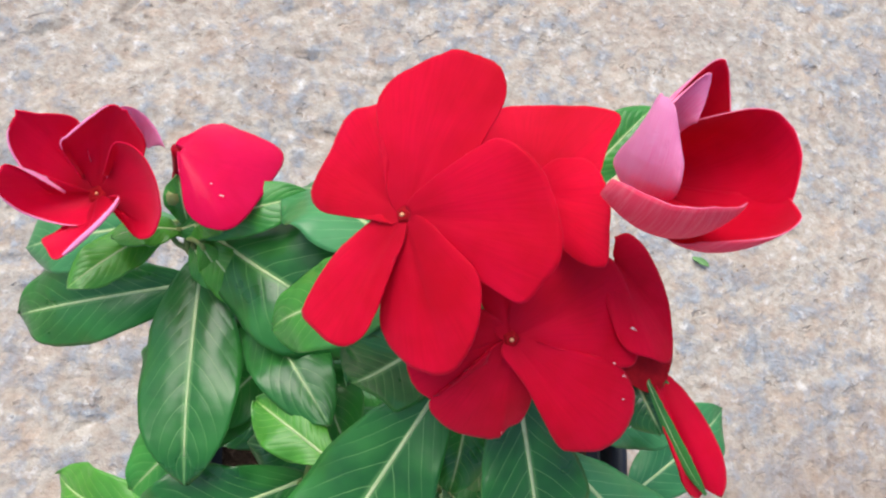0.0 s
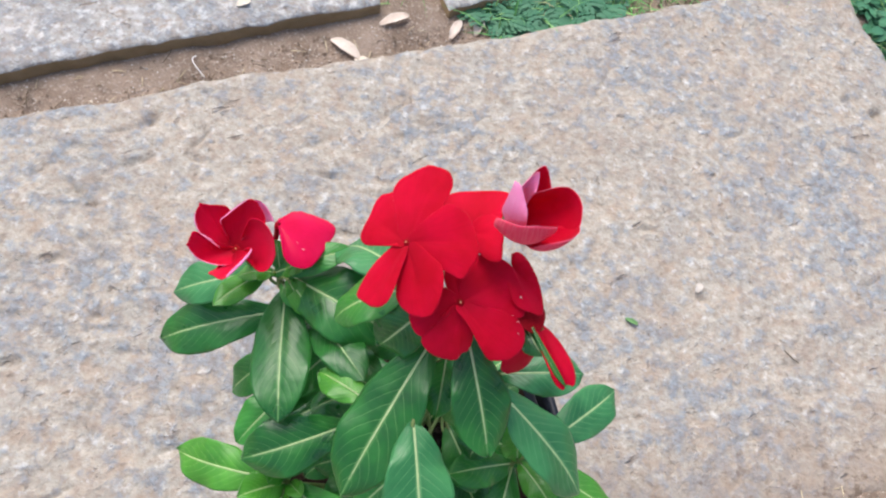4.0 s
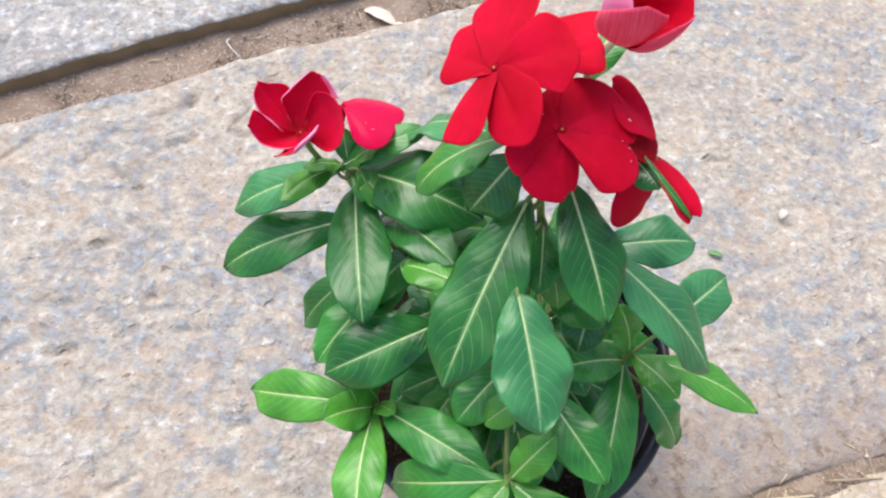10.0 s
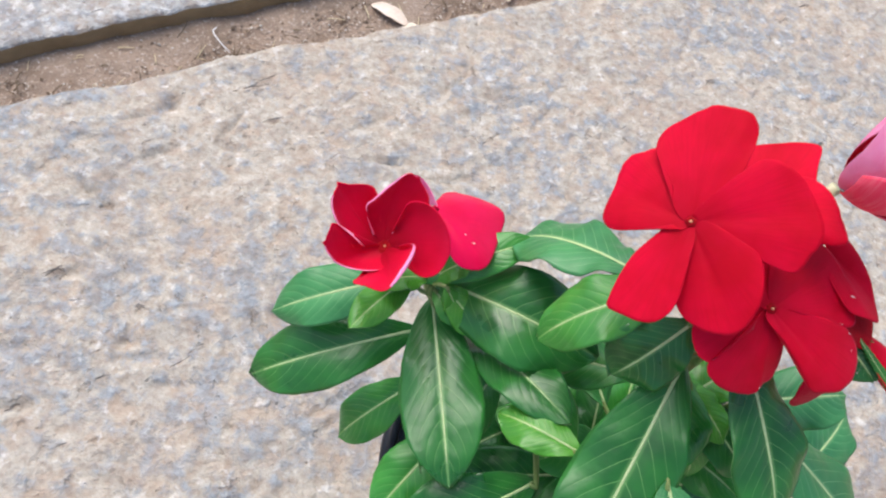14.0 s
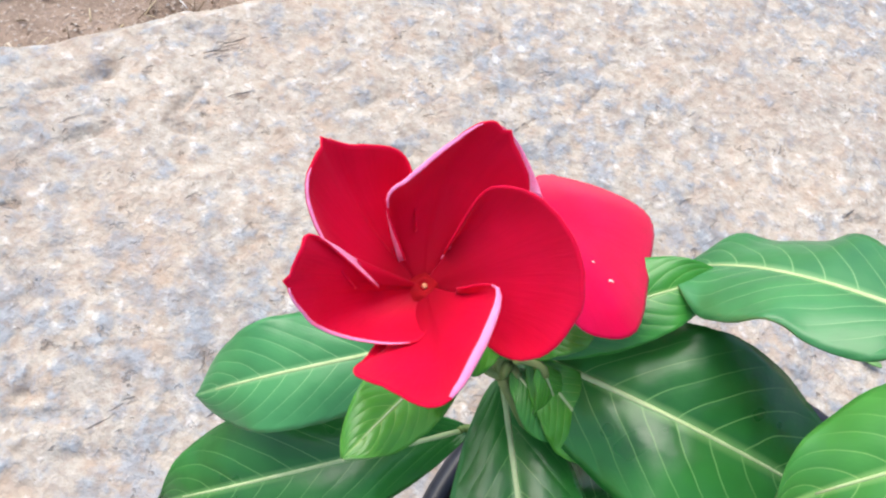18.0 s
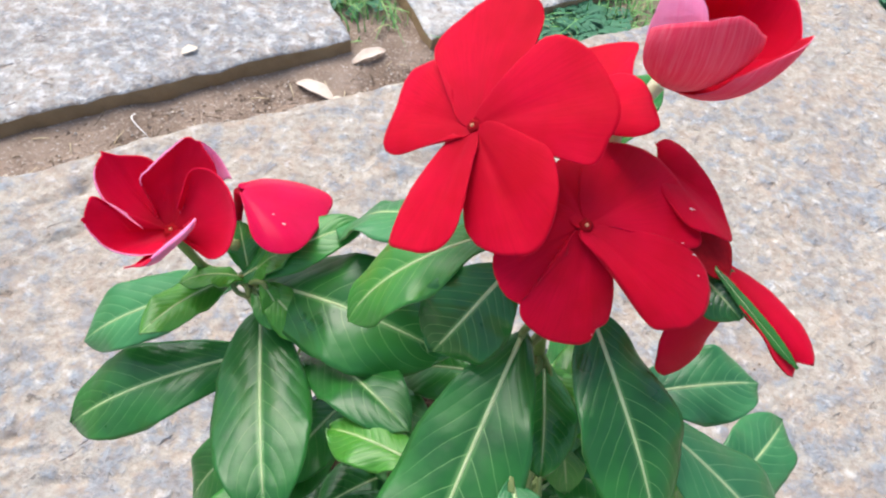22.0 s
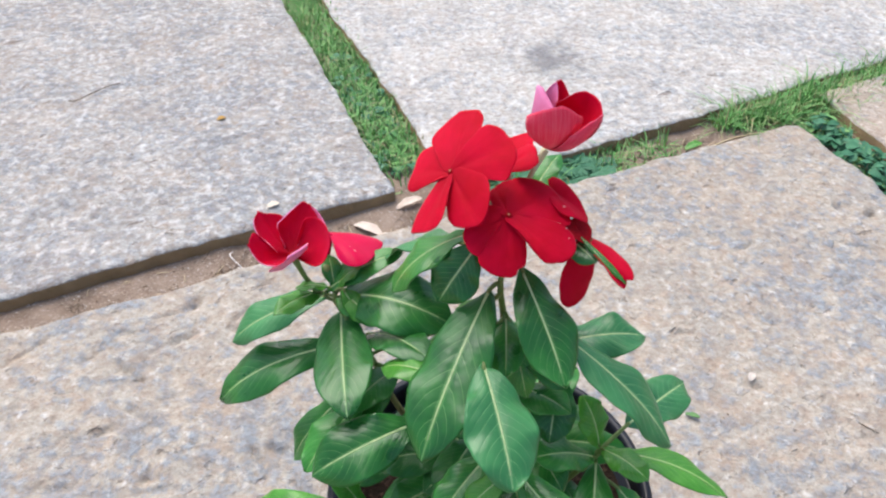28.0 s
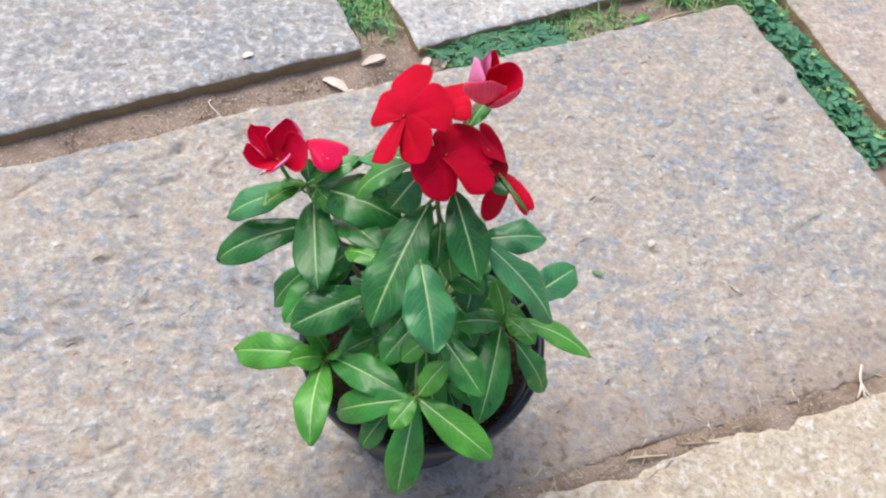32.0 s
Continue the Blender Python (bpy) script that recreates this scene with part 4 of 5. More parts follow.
# the open flower beneath it
lower_flower = bloom((0.0, 0.0, 0.2715), (0.03, -0.45, 0.89), [
    ([(-5.8, 4.1, 273.4), (-12.4, 1.2, 270.5), (-16.0, -3.1, 266.8), (-15.5, -6.0, 264.2), (-12.8, -9.3, 261.5), (-7.4, -9.7, 261.5), (-2.9, -4.6, 266.7)], 0.05),
    ([(-3.1, -3.7, 268.0), (-9.6, -8.6, 263.3), (-11.1, -10.9, 260.8), (-8.6, -13.4, 258.0), (-3.7, -15.0, 256.0), (1.6, -14.9, 256.0), (3.2, -12.9, 257.6), (5.7, -11.6, 258.7), (6.2, -7.2, 263.4), (4.0, -2.6, 268.2)], 0.07),
    ([(0.6, -4.2, 269.9), (5.2, -8.6, 267.0), (10.1, -15.1, 263.7), (13.3, -16.2, 262.8), (18.3, -15.2, 262.4), (22.8, -11.1, 263.4), (22.8, -5.5, 265.7), (17.8, -1.1, 268.3), (9.7, -1.2, 269.8)], 0.10),
    ([(8.4, -1.0, 269.9), (20.5, -2.3, 268.0), (22.5, 2.4, 268.8), (20.5, 8.4, 270.6), (16.4, 14.6, 273.0), (10.5, 16.2, 275.0), (3.3, 15.2, 276.1), (-0.3, 10.3, 274.8)], 0.04),
    ([(2.3, 8.9, 273.6), (2.8, 15.1, 275.3), (-2.1, 13.6, 275.0), (-5.5, 10.6, 274.2), (-5.8, 6.1, 272.9), (-3.4, 1.6, 271.7)], 0.03)],
    calyx=(0.004, 0.008, 0.252), label="open deep red flower with torn pale petal edges")
for k, (place, size) in enumerate([((0.003, -0.0140, 0.2575), 0.0016), ((0.022, -0.0115, 0.2635), 0.0011), ((0.020, -0.004, 0.2675), 0.0007), ((0.021, -0.007, 0.2665), 0.0006), ((0.0178, -0.002, 0.269), 0.0006)]):
    scar(lower_flower, place, size, k)
# the flower half hidden behind
bloom((0.001, 0.024, 0.274), (-0.55, -0.05, 0.83), [
    ([(-8.5, 30.0, 275.5), (-7.0, 37.5, 274.0), (-0.5, 39.4, 275.5), (6.0, 39.3, 278.0), (13.8, 37.5, 281.0), (12.5, 31.8, 281.0), (10.8, 26.2, 280.4)], 0.04),
    ([(3.0, 29.7, 274.6), (5.9, 29.4, 278.2), (9.0, 28.0, 281.9), (10.9, 22.8, 284.9), (11.2, 15.8, 286.4), (10.7, 9.4, 286.9), (7.2, 10.9, 282.9), (3.0, 17.0, 277.5)], 0.05)],
    calyx=(0.006, 0.016, 0.256), label="red flower half hidden behind the large one", eye=False)
# the drooping flower with rolled petals
wilted = flower((0.0285, -0.001, 0.2615), (0.35, -0.55, 0.75), [
    ((0.0415, -0.0215, 0.2600), 0.0070, 0.06, -0.50, 0.00, 20, lobe_outline),
    ((0.0230, -0.0135, 0.2375), 0.0125, 0.06, -0.15, 0.00, 0, lobe_outline),
    ((0.0392, -0.0222, 0.2565), 0.0082, 0.05, 0.20, 0.00, -10, lobe_outline)],
    # tube in dark crimson: shade of the hollow put into its colour
    calyx=(0.010, 0.010, 0.254), rim=eye_dark, tube_mat=eye_dark, label="drooping wilted red flower with rolled petals", eye=False)
pts, nn, uv = petal_sheet(np.array((0.0165, 0.0155, 0.2715)) - HOME, [(15.2, 8.5, 271.8), (18.6, 1.0, 271.2), (24.0, -0.6, 269.8), (28.3, -0.4, 267.6), (29.0, 4.0, 267.6), (26.6, 10.5, 270.2), (22.5, 17.0, 272.2), (19.0, 19.8, 272.6), (16.5, 19.0, 272.4)], 0.10, (0.1, -0.3, 0.9), 5)
v, f, slots, uvs = shell(pts, nn, 0.00028, uv)
link_mesh("petal", v, f, [petal_red, petal_back, petal_red], wilted, "", slots, uvs)
# inner sheet added in dark crimson to paint the hollow's shade
pts, nn, uv = petal_sheet(np.array((0.0235, 0.0040, 0.2660)) - HOME, [(18.5, -1.0, 268.0), (23.0, -4.5, 264.5), (28.5, -5.0, 262.0), (31.0, 1.0, 262.5), (28.5, 6.0, 265.5)], 0.05, (0.1, -0.3, 0.9), 6)
v, f, slots, uvs = shell(pts, nn, 0.00028, uv)
link_mesh("petal", v, f, [eye_dark, eye_dark, eye_dark], wilted, "dark crimson inner petal coloured as the shaded hollow", slots, uvs)
scar(wilted, (0.0205, 0.004, 0.272), 0.0011, 9)
leaf((0.0260, -0.003, 0.2635), (0.0390, -0.0220, 0.2585), 0.0026, 40, 0.06, mid, petiole=False)
# the opening bud
bud = flower((0.0165, 0.0268, 0.2812), (0.55, 0.10, 0.70), [], calyx=(0.0105, 0.0215, 0.2665), label="opening bud with pink petal backs and red inside", eye=False)


def draped(belly, top, face, back, label="", foot=(0.0165, 0.0262, 0.2808), round_off=0.10, owner=None, inside=(0.0195, 0.0225, 0.298)):
    """A petal of the bud: drawn up from its foot through three belly points to three points of its margin."""
    foot = np.array(foot)
    COUNT[0] += 1
    out = [np.array(q) - foot for q in belly]
    out = [q / np.linalg.norm(q) * 0.0016 for q in out]
    rows = np.array([[foot + q for q in out], belly, top]) - HOME
    u, v = np.linspace(0, 1, 26)[:, None], np.linspace(-1, 1, 21)[None, :]
    uu = u * (1 - round_off * np.abs(v) ** 3 - 0.014 * np.sin(5 * v + COUNT[0]) - 0.003 * np.sin(17 * v + 2 * COUNT[0]))
    wu = [(1 - uu) * (1 - 1.9 * uu), uu * (1 - uu) * 3.99, uu * (uu * 1.9 - 0.9)]
    total = wu[0] + wu[1] + wu[2]
    wv = [v * (v - 1) / 2, 1 - v * v, v * (v + 1) / 2]
    pts = sum((wu[a] / total * wv[b])[..., None] * rows[a, b] for a in range(3) for b in range(3))
    du, dv = np.gradient(pts, axis=0), np.gradient(pts, axis=1)
    nn = np.cross(dv, du)
    nn /= np.linalg.norm(nn, axis=2, keepdims=True) + 1e-12
    inside = np.array(inside) - HOME
    nn *= np.sign(((inside - pts) * nn).sum(2).mean() or 1)
    v, f, slots, uvs = shell(pts, nn, 0.00016, np.stack(np.broadcast_arrays(u, np.linspace(-1, 1, 21)[None, :]), -1))
    return link_mesh("petal", v, f, [face, back, petal_rim], owner or bud, label, slots, uvs)


draped([(0.0125, 0.0285, 0.2930), (0.0180, 0.0325, 0.2930), (0.0230, 0.0305, 0.2930)], [(0.0145, 0.0285, 0.3020), (0.0202, 0.0355, 0.3042), (0.0235, 0.0295, 0.3010)], petal_red, petal_pink)
draped([(0.0130, 0.0275, 0.2965), (0.0150, 0.0285, 0.2980), (0.0175, 0.0275, 0.2965)], [(0.0135, 0.0275, 0.3035), (0.0185, 0.0328, 0.3048), (0.0185, 0.0275, 0.3005)], petal_pink, petal_pink, "pink folded-over petal margin", round_off=0.02)
draped([(0.0180, 0.0290, 0.2920), (0.0275, 0.0270, 0.2915), (0.0285, 0.0165, 0.2915)], [(0.0178, 0.0275, 0.3012), (0.0300, 0.0290, 0.3030), (0.0335, 0.0195, 0.3005)], petal_red, petal_pink)
draped([(0.0092, 0.0238, 0.2930), (0.0112, 0.0190, 0.2960), (0.0160, 0.0165, 0.2985)], [(0.0104, 0.0245, 0.3030), (0.0112, 0.0276, 0.3076), (0.0150, 0.0222, 0.3040)], petal_red, petal_pink, "pale pink pointed petal")
draped([(0.0180, 0.0135, 0.2910), (0.0245, 0.0135, 0.2910), (0.0300, 0.0215, 0.2925)], [(0.0215, 0.0122, 0.2975), (0.0298, 0.0125, 0.3035), (0.0330, 0.0200, 0.2990)], petal_red, petal_back)
draped([(0.0068, 0.0172, 0.2950), (0.0160, 0.0125, 0.2940), (0.0245, 0.0165, 0.2950)], [(0.0070, 0.0180, 0.3025), (0.0150, 0.0121, 0.3080), (0.0248, 0.0175, 0.3025)], petal_red, petal_back)

# the half-open cup: each petal lies over the next, its margin rolled in
cup_flower = bloom((-0.0832, 0.0287, 0.2283), (-0.05, -0.10, 1.0), [
    ([(-91.5, 26.4, 232.7), (-96.2, 30.1, 238.2), (-98.1, 34.8, 242.2), (-96.3, 39.0, 243.4), (-93.7, 39.7, 242.2), (-89.3, 41.2, 240.2), (-86.6, 40.3, 237.9), (-85.0, 34.4, 233.2)], -0.20),
    ([(-85.9, 30.9, 231.8), (-88.9, 34.9, 238.5), (-86.8, 36.9, 241.1), (-83.0, 39.3, 243.6), (-79.2, 42.2, 245.3), (-76.3, 41.7, 244.5), (-72.5, 37.8, 239.8), (-74.5, 33.4, 234.6)], -0.20),
    ([(-81.3, 31.6, 233.3), (-78.3, 35.7, 240.4), (-75.5, 35.7, 242.8), (-72.0, 33.4, 243.8), (-68.4, 29.1, 243.0), (-66.8, 23.8, 239.6), (-69.0, 19.9, 233.8), (-72.9, 19.9, 230.4), (-76.8, 22.7, 229.2), (-80.5, 26.2, 228.6)], -0.20),
    ([(-86.5, 24.2, 227.6), (-89.5, 19.8, 228.6), (-91.6, 17.2, 231.2), (-88.4, 14.3, 235.7), (-84.2, 10.9, 241.3), (-81.5, 12.0, 242.7), (-78.6, 18.1, 240.9), (-76.1, 25.6, 237.8), (-79.8, 27.2, 232.3)], -0.16),
    ([(-89.3, 27.1, 231.2), (-96.2, 28.6, 240.6), (-97.9, 26.8, 241.6), (-98.9, 24.1, 238.6), (-97.9, 22.6, 234.9), (-95.0, 21.7, 231.0), (-89.6, 20.8, 230.2), (-84.2, 21.0, 231.2), (-82.6, 24.4, 230.4)], -0.16)],
    # eye=1.5: crimson ring widened to stand in for the tube's shade
    face=petal_rose, back=petal_pink, calyx=(-0.076, 0.029, 0.209), tube_mat=stem_green, spread=0.9, eye=1.5, label="half-open rose-red cup-shaped flower", cup=True, spike={0: 3, 1: 5, 4: 3},
    hems={0: (0.10, 0.34, 0.00022), 1: (0.14, 0.58, 0.00030), 3: (0.62, 0.92, 0.00055), 4: (0.42, 0.86, 0.00026)})
draped([(-0.0772, 0.0424, 0.2415), (-0.0742, 0.0426, 0.2382), (-0.0710, 0.0392, 0.2350)], [(-0.0769, 0.0428, 0.2440), (-0.0733, 0.0434, 0.2397), (-0.0692, 0.0383, 0.2352)], petal_pink, petal_pink, "pink margin folded back", foot=(-0.0755, 0.0400, 0.2290), owner=cup_flower, inside=(-0.0730, 0.0440, 0.2460))
# the folded flower beside it
folded = bloom((-0.0690, 0.0420, 0.2275), (0.15, -0.2, 0.97), [
    ([(-67.0, 34.0, 228.0), (-65.0, 28.0, 226.6), (-60.5, 25.6, 224.0), (-54.6, 26.8, 223.4), (-49.6, 38.0, 219.6), (-47.4, 48.0, 216.6), (-55.3, 51.6, 218.0), (-64.6, 52.6, 218.6), (-68.5, 47.0, 223.6)], 0.12),
    ([(-66.0, 48.0, 222.0), (-63.0, 53.5, 217.0), (-55.5, 52.0, 215.6), (-48.8, 47.0, 214.6), (-52.0, 40.0, 217.5)], 0.06)],
    face=petal_shine, rim=petal_rim, calyx=(-0.0712, 0.0345, 0.2150), tube_mat=petal_rose, label="folded rose-red flower drooping over a leaf", eye=False)
# two whitish patches paint the shine streak on the folded petal
scar(folded, (-0.0570, 0.0330, 0.2270), 0.0010, 12)
scar(folded, (-0.0605, 0.0350, 0.2270), 0.0006, 13)


# ---- grass in the joints ----
def in_strip(p, q, width, n, rnd):
    """n places spread along a strip from p to q."""
    d = np.subtract(q, p)
    s = np.array((-d[1], d[0])) / np.linalg.norm(d)
    return [np.array(p) + d * rnd.random() + s * (rnd.random() - 0.5) * width for _ in range(n)]


def grass(name, places, low, high, lean, seed, label, dry=0.12, wide=0.0008, z0=-0.016, mats=None):
    rnd = random.Random(seed)
    verts, faces, slots = [], [], []
    for x, y in places:
        h = rnd.uniform(low, high) * (0.6 + 0.8 * rnd.random())
        w = rnd.uniform(0.6, 1.3) * wide
        turn = rnd.uniform(0, 6.283)
        tilt = abs(rnd.gauss(0, lean))
        dx, dy = math.cos(turn), math.sin(turn)
        px, py = -dy * w, dx * w
        k = len(verts)
        for s, f in ((0, 1.0), (0.35, 0.9), (0.7, 0.6)):
            out = h * tilt * s * s * 1.4
            z = h * s * (1 - 0.35 * tilt * s)
            verts += [(x + dx * out + px * f, y + dy * out + py * f, z0 + z), (x + dx * out - px * f, y + dy * out - py * f, z0 + z)]
        out = h * tilt * 1.4
        verts.append((x + dx * out, y + dy * out, z0 + h * (1 - 0.45 * min(tilt, 1.3))))
        faces += [(k, k + 1, k + 3, k + 2), (k + 2, k + 3, k + 5, k + 4), (k + 4, k + 5, k + 6)]
        m = 2 if rnd.random() < dry else (0 if rnd.random() < 0.6 else 1)
        slots += [m] * 3
    ob = link_mesh(name, verts, faces, mats or grass_mats, None, "", slots)
    return tagged(ob, label, "grass", kind="stuff")


R = random.Random(5)
p = in_strip((-0.040, 0.415), (-0.215, 0.905), 0.054, 5200, R) + in_strip((-0.026, 0.380), (-0.045, 0.425), 0.05, 70, R)
grass("grass", p, 0.008, 0.020, 0.85, 1, "short green grass filling the joint between two slabs")
p = in_strip((0.035, 0.360), (0.175, 0.412), 0.036, 110, R) + in_strip((0.15, 0.410), (0.235, 0.440), 0.030, 150, R)
grass("grass", p, 0.010, 0.024, 0.9, 2, "low green grass and weeds along the slab edge", dry=0.08)
p = in_strip((0.285, 0.472), (0.350, 0.490), 0.022, 420, R) + in_strip((0.345, 0.488), (0.42, 0.516), 0.034, 800, R) + in_strip((0.40, 0.512), (0.72, 0.645), 0.046, 2600, R)
grass("grass", p, 0.014, 0.032, 0.8, 3, "longer tufted grass where the joints meet", dry=0.16)
p = [w for w in in_strip((0.390, 0.486), (0.462, 0.240), 0.034, 800, R) if fbm(w[0], w[1], 22, 6.4) > -0.12]
grass("grass", p, 0.007, 0.020, 0.9, 4, "short grass growing in the joint beside a slab", dry=0.14)


def weed(places, seed, label):
    """Low feathery weed: rosettes of small rounded leaflets."""
    rnd = random.Random(seed)
    verts, faces = [], []
    for x, y in places:
        turn, long, rise = rnd.uniform(0, 6.283), rnd.uniform(0.012, 0.024), rnd.uniform(0.3, 1.0)
        dx, dy = math.cos(turn), math.sin(turn)
        for j in range(6):
            s = (j + 1) / 6
            cx, cy, cz = x + dx * long * s, y + dy * long * s, -0.015 + rise * 0.020 * s * (1.5 - s)
            for sign in (-1, 1):
                a = turn + sign * 1.1
                ex, ey = math.cos(a), math.sin(a)
                l, w = 0.0064 * (1.15 - 0.5 * s), 0.0021
                k = len(verts)
                verts += [(cx, cy, cz), (cx + ex * l * 0.5 - ey * w, cy + ey * l * 0.5 + ex * w, cz + 0.0007), (cx + ex * l, cy + ey * l, cz), (cx + ex * l * 0.5 + ey * w, cy + ey * l * 0.5 - ex * w, cz + 0.0003)]
                faces.append((k, k + 1, k + 2, k + 3))
    ob = link_mesh("weed", verts, faces, [weed_mat])
    return tagged(ob, label, "weed", kind="stuff")


weed(in_strip((0.040, 0.362), (0.150, 0.404), 0.034, 210, R), 8, "dark green feathery weed in the joint")
weed(in_strip((-0.035, 0.395), (-0.12, 0.64), 0.04, 50, R), 9, "small green weeds among the grass")
weed(in_strip((0.400, 0.455), (0.455, 0.262), 0.022, 120, R), 10, "dark green weeds in the joint beside a slab")


def broadleaf(places, seed, label):
    """Low creeping weed with rounded leaves a fingertip long, each folded a little along its middle."""
    rnd = random.Random(seed)
    verts, faces, slots = [], [], []
    for x, y in places:
        turn, long, rise = rnd.uniform(0, 6.283), rnd.uniform(0.008, 0.017), rnd.uniform(-0.15, 0.6)
        d = Vector((math.cos(turn), math.sin(turn), rise)).normalized()
        side = Vector((-math.sin(turn), math.cos(turn), rnd.uniform(-0.3, 0.3)))
        up = d.cross(side)
        o = Vector((x, y, rnd.uniform(-0.012, 0.001)))
        k = len(verts)
        for t, w in ((0.0, 0.04), (0.2, 0.20), (0.45, 0.30), (0.7, 0.26), (0.9, 0.14), (1.0, 0.02)):
            c = o + d * (long * t) - Vector((0, 0, 0.35 * long * t * t))
            verts += [c - side * (w * long) + up * (0.10 * w * long), c - up * (0.06 * long), c + side * (w * long) + up * (0.10 * w * long)]
        m = 1 if rnd.random() < 0.08 else 0
        for i in range(5):
            a = k + 3 * i
            faces += [(a, a + 1, a + 4, a + 3), (a + 1, a + 2, a + 5, a + 4)]
            slots += [m, m]
    return tagged(link_mesh("weed", verts, faces, [weed_mat, grass_mats[1]], None, "", slots), label, "weed", kind="stuff")


broadleaf(in_strip((0.392, 0.470), (0.462, 0.245), 0.028, 340, R), 12, "creeping broad-leaved weed filling the side joint")


# ---- litter on the stones ----
ochre = plain("ochre", (0.50, 0.27, 0.06), (0.62, 0.38, 0.12), 200, 0.8)


def fallen(places, width, mat, name, label, category, z, roll=0, arch=0.1, profile=None, thick=0.0004, face=None):
    (x0, y0, z0), (x1, y1, z1) = places
    COUNT[0] += 1
    base = np.array((x0, y0, z + z0))
    pts, nn, uv = blade(base * 0, np.array((x1 - x0, y1 - y0, z1 - z0)), width, roll, arch, profile or narrow_outline, 18, 9, cup=0.25, wave=0.05, seed=COUNT[0])
    v, f, slots, uvs = shell(pts, nn, thick, uv)
    low = min(q[2] for q in v)
    ob = link_mesh(name, v, f, [mat, mat, mat], None, "", slots, uvs)
    ob.location = (x0, y0, z - low)
    return tagged(ob, label, category, group={"dry_leaf": "dry leaves in the joint", "dry_flake": "pale flakes on the slabs"}.get(name, ""))


fallen([(-0.086, 0.328, 0), (-0.060, 0.310, 0.002)], 0.009, dry_leaf, "dry_leaf", "curled pale brown dry leaf lying on the earth joint", "leaf", -0.013)
fallen([(-0.048, 0.349, 0), (-0.024, 0.360, 0.003)], 0.008, dry_leaf, "dry_leaf", "pale brown dry leaf lying beside a slab corner", "leaf", -0.013)
fallen([(-0.064, 0.311, 0), (-0.050, 0.300, 0.001)], 0.009, flake_mat, "dry_leaf", "whitish dry leaf scrap at the slab edge", "leaf", -0.012)
fallen([(0.012, 0.343, 0), (0.020, 0.363, 0.002)], 0.007, dry_leaf, "dry_leaf", "small brown dry leaf under the slab corner", "leaf", -0.013)
fallen([(0.033, 0.350, 0), (0.038, 0.366, 0.004)], 0.007, dry_leaf, "dry_leaf", "small tan dry leaf at the edge of the weeds", "leaf", -0.013)
fallen([(0.126, -0.112, 0), (0.142, -0.106, 0.001)], 0.012, petal_red, "fallen_petal", "fallen red petal lying on the yellowish slab", "petal", 0.0008, profile=petal_outline)
fallen([(0.205, 0.130, 0), (0.210, 0.137, 0.0003)], 0.0045, pale_flake, "dry_flake", "pale tan flake lying on the granite slab", "debris", 0.0008)
fallen([(0.151, 0.104, 0), (0.160, 0.100, 0.001)], 0.003, leaf_under, "leaf_scrap", "small green leaf scrap on the granite slab", "debris", 0.0008)
fallen([(0.243, 0.430, 0), (0.262, 0.437, 0.003)], 0.008, fresh, "leaf_scrap", "green leaf lying in the sandy joint", "leaf", -0.011)


fallen([(-0.231, 0.481, 0), (-0.223, 0.485, 0.0005)], 0.005, ochre, "dry_flake", "ochre fleck lying on the grey slab", "debris", 0.0008)
fallen([(-0.163, 0.338, 0), (-0.153, 0.344, 0.0005)], 0.006, flake_mat, "dry_flake", "whitish flake lying on the grey slab", "debris", 0.0008)


def rod(name, points, radius, mat, label, category, sides=6):
    pts = [np.array(q) for q in bend(points, 14)]
    o = pts[0].copy()
    v, f = tube_mesh([q - o for q in pts], np.linspace(radius, radius * 0.7, 14), sides)
    ob = link_mesh(name, v, f, [mat])
    ob.location = o
    return tagged(ob, label, category, group={"straw": "straws in the joints", "twig": "twigs on the slabs"}.get(name, ""))


rod("twig", [(-0.392, 0.521, 0.0022), (-0.384, 0.519, 0.003), (-0.372, 0.533, 0.003), (-0.358, 0.549, 0.0025), (-0.347, 0.555, 0.002)], 0.0006, twig_mat, "thin bent dark twig lying on a granite slab", "twig")
rod("straw", [(0.262, 0.428, -0.0095), (0.300, 0.446, -0.008), (0.340, 0.457, -0.009)], 0.0012, straw_mat, "dry straw stalk lying in the sandy joint", "straw")
rod("straw", [(0.156, -0.0560, 0.0012), (0.170, -0.0548, 0.0022), (0.1865, -0.0534, 0.0012)], 0.0010, straw_mat, "short dry straw lying in the front joint", "straw")
rod("straw", [(0.1976, -0.0448, 0.0004), (0.214, -0.0441, 0.0010), (0.2293, -0.0432, 0.0002)], 0.0007, dry_stalk, "thin brown stalk lying in the front joint", "straw")
root = rod("rootlet", [(0.3622, 0.0203, 0.0016), (0.3585, 0.0140, 0.0030), (0.3566, 0.0085, 0.0026), (0.3560, 0.0, 0.0022), (0.3563, -0.0073, 0.0012)], 0.0011, flake_mat, "forked pale root stub lying across the joint", "root")
for tip in ((0.3495, -0.0078, 0.0012), (0.3610, -0.0066, 0.0012)):
    o = Vector(root.location)
    v, f = tube_mesh([Vector((0.3562, 0.004, 0.0024)) - o, Vector((0.3562, 0.001, 0.0022)).lerp(Vector(tip), 0.45) - o, Vector(tip) - o], [0.0009, 0.0009, 0.0005], 6)
    link_mesh("root_fork", v, f, [flake_mat], root)
rod("thread", [(-0.189, 0.2935, -0.0115), (-0.190, 0.288, -0.009), (-0.186, 0.281, -0.008), (-0.178, 0.2735, -0.011)], 0.0006, thread_mat, "curled white thread lying on the earth", "thread")
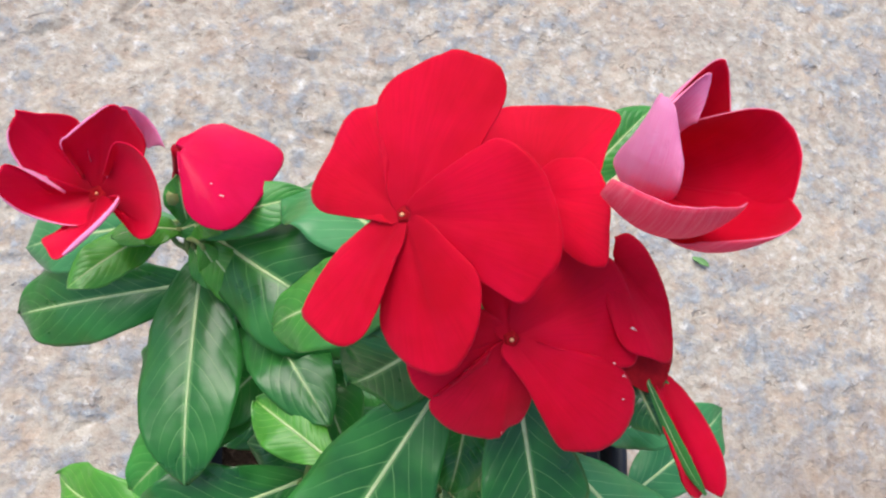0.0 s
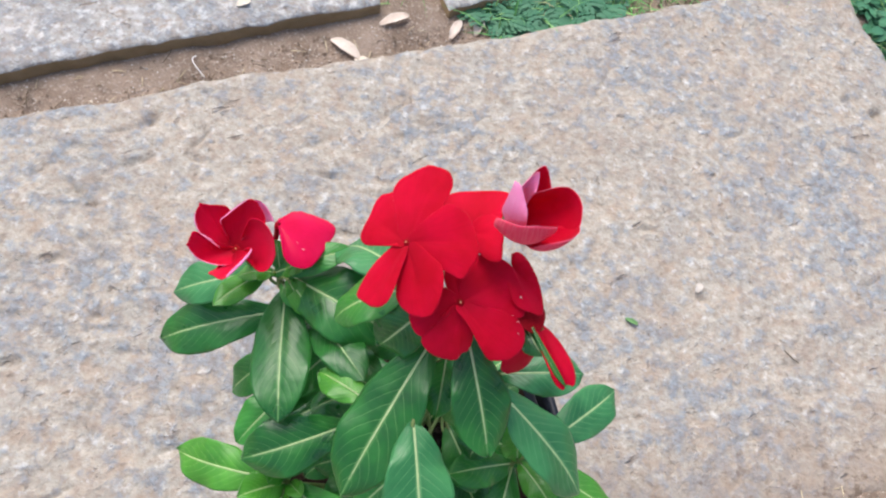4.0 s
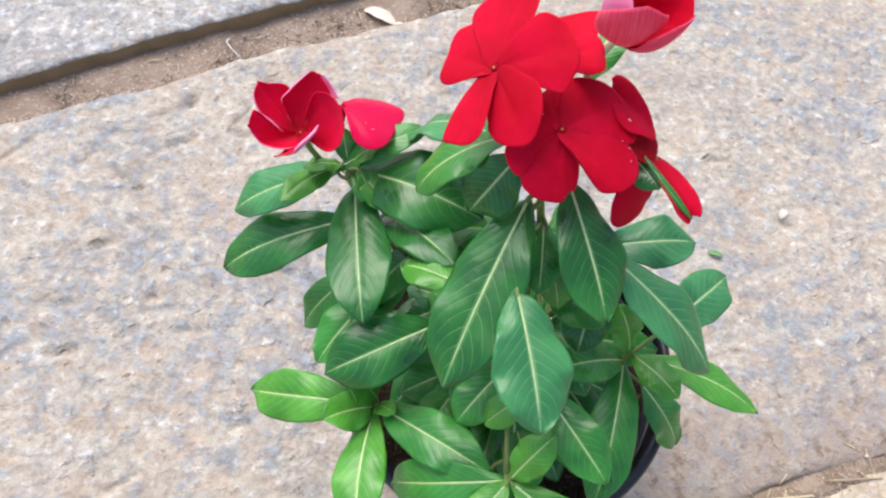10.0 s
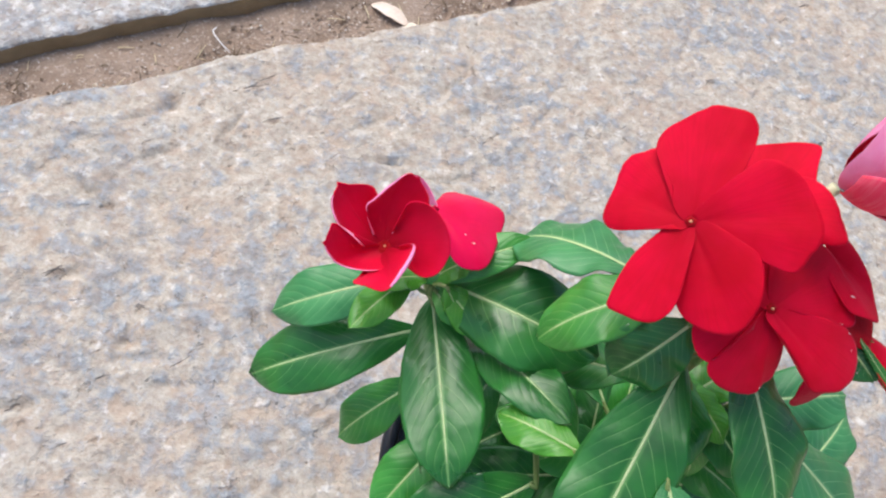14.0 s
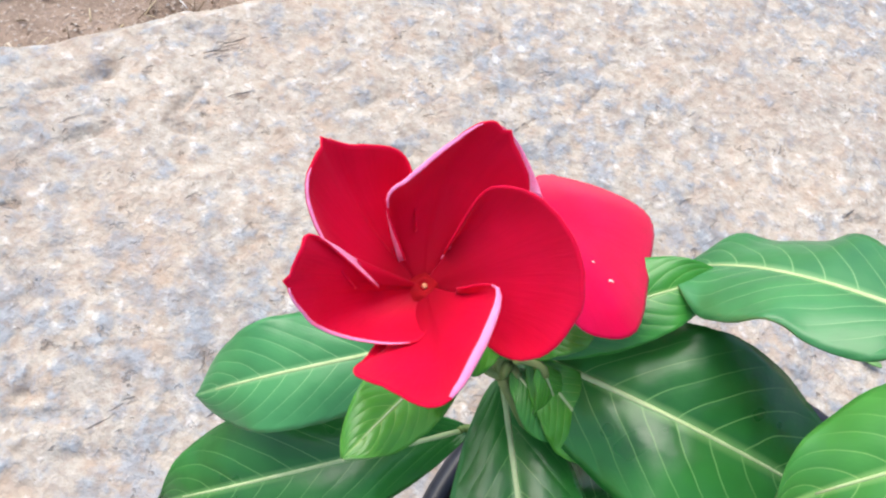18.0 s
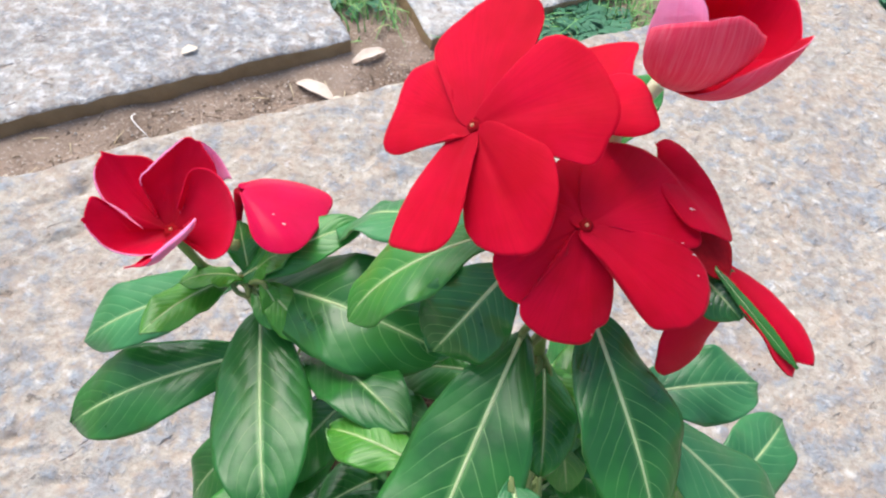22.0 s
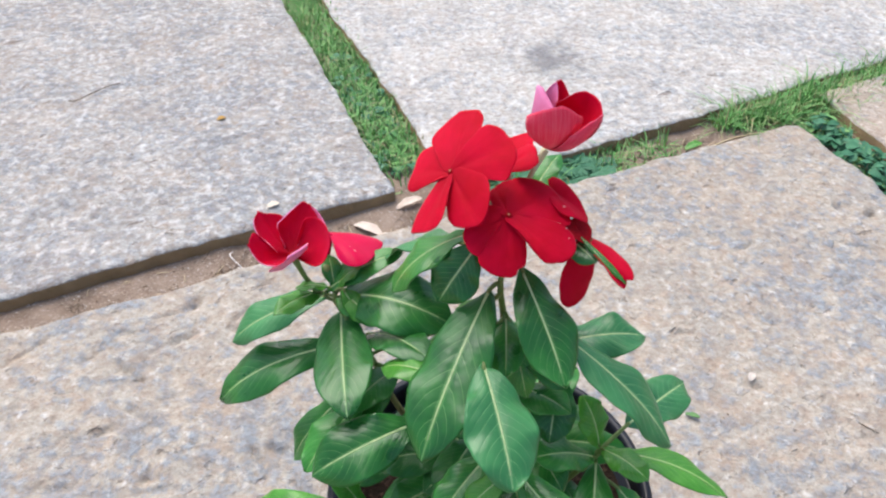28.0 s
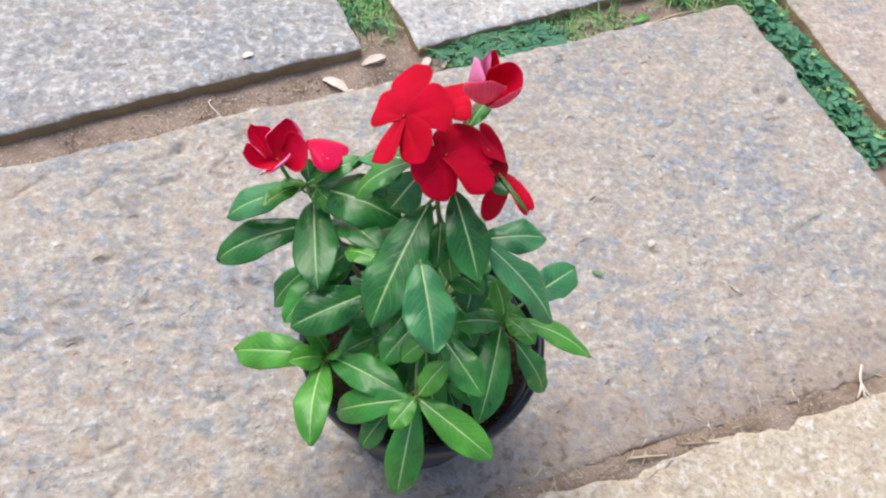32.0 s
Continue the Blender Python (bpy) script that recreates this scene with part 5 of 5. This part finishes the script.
rod("rootlet", [(-0.2085, 0.2965, -0.0115), (-0.208, 0.289, -0.008), (-0.2125, 0.2815, -0.011)], 0.0005, twig_mat, "thin dark rootlet lying on the earth", "root")
rod("twig", [(0.268, 0.092, 0.0012), (0.273, 0.087, 0.0014), (0.278, 0.083, 0.0011)], 0.0004, twig_mat, "tiny dark twig lying on the granite slab", "twig")


def crumbs(name, places, low, high, mat, z, seed, label, kind="stuff"):
    """Small angular grains."""
    rnd = random.Random(seed)
    verts, faces = [], []
    for x, y in places:
        s = rnd.uniform(low, high)
        k = len(verts)
        a = rnd.uniform(0, 6.28)
        for i in range(4):
            verts.append((x + s * math.cos(a + i * 1.57) * rnd.uniform(0.6, 1.1), y + s * math.sin(a + i * 1.57) * rnd.uniform(0.6, 1.1), z))
        verts.append((x, y, z + s * rnd.uniform(0.5, 0.9)))
        faces += [(k, k + 1, k + 4), (k + 1, k + 2, k + 4), (k + 2, k + 3, k + 4), (k + 3, k, k + 4)]
    ob = link_mesh(name, verts, faces, [mat], smooth=False)
    return tagged(ob, label, "debris", kind=kind)


crumbs("grit", in_strip((-0.42, 0.185), (0.03, 0.350), 0.050, 260, R), 0.0004, 0.0015, pale_flake, -0.0135, 21, "pale grit scattered on the earth joint")
crumbs("crumbs", in_strip((-0.42, 0.185), (0.03, 0.350), 0.050, 620, R), 0.0004, 0.0018, dark_crumb, -0.014, 22, "dark earth crumbs in the joint")
crumbs("crumbs", in_strip((-0.10, -0.128), (0.44, 0.032), 0.030, 320, R), 0.0004, 0.0013, dark_crumb, -0.001, 23, "dark earth crumbs in the front joint")
crumbs("grit", in_strip((-0.10, -0.128), (0.44, 0.032), 0.03, 70, R), 0.0004, 0.0010, flake_mat, -0.001, 24, "pale grit in the front joint")
crumbs("crumbs", [(0.177, 0.100), (0.181, 0.103), (0.174, 0.097), (0.168, 0.094)], 0.0006, 0.0013, dark_crumb, 0.0004, 25, "dark crumbs lying on the granite slab")
crumbs("pebble", [(-0.258, 0.240)], 0.0026, 0.003, flake_mat, -0.0135, 26, "small white pebble lying on the earth", kind="")
crumbs("pebble", [(0.2235, -0.0303)], 0.0016, 0.0018, flake_mat, 0.0004, 28, "tiny white pebble at the slab edge", kind="")
crumbs("crumbs", in_strip((0.20, 0.418), (0.37, 0.484), 0.030, 260, R), 0.0005, 0.0022, dark_crumb, -0.013, 27, "dark crumbs in the sandy joint")


def chaff(places, z, mat, seed, label):
    """Short bits of dry stalk lying about."""
    rnd = random.Random(seed)
    verts, faces = [], []
    for x, y in places:
        a, long, r = rnd.uniform(0, 3.1416), rnd.uniform(0.004, 0.013), rnd.uniform(0.00025, 0.0005)
        d = Vector((math.cos(a), math.sin(a), rnd.uniform(-0.08, 0.12)))
        v, f = tube_mesh([Vector((x, y, z)) - d * long / 2, Vector((x, y, z + 0.0006)), Vector((x, y, z)) + d * long / 2], [r, r, r * 0.7], 5)
        k = len(verts)
        verts += v
        faces += [tuple(i + k for i in g) for g in f]
    return tagged(link_mesh("chaff", verts, faces, [mat]), label, "debris", kind="stuff")


chaff(in_strip((0.20, 0.418), (0.37, 0.484), 0.028, 46, R), -0.0112, straw_mat, 31, "bits of dry straw in the sandy joint")
chaff(in_strip((-0.36, 0.205), (0.03, 0.350), 0.045, 40, R), -0.0118, straw_mat, 32, "bits of dry stalk on the earth joint")
chaff(in_strip((-0.36, 0.205), (0.03, 0.350), 0.045, 46, R), -0.0118, twig_mat, 33, "dark bits of root on the earth joint")
chaff(in_strip((0.02, -0.098), (0.42, 0.024), 0.026, 26, R), -0.0008, straw_mat, 34, "bits of dry straw in the front joint")

# a thin drift of dust lies in the front joint and laps ragged over the edge of the warm slab
dv, df = [], []
for i in range(260):
    for j in range(13):
        s, w = i / 259, (j / 12 - 0.5)
        x = -0.16 + 0.62 * s
        wide = 0.024 + 0.012 * fbm(x, 0.0, 30, 4.4)
        x, y = x - 0.28 * w * wide, 0.297 * x - 0.1045 + w * wide + 0.003 * fbm(x, 0.3, 40, 9.1)
        dv.append((x, y, -0.0012 - 0.010 * abs(w) ** 1.6 + 0.0020 * fbm(x, y, 60, 7.7) + 0.0009 * fbm(x, y, 160, 2.1)))
for i in range(259):
    for j in range(12):
        k = i * 13 + j
        df.append((k, k + 13, k + 14, k + 1))
tagged(link_mesh("dust_drift", dv, df, [dust]), "brown dust drifted into the front joint", "dust", kind="stuff")
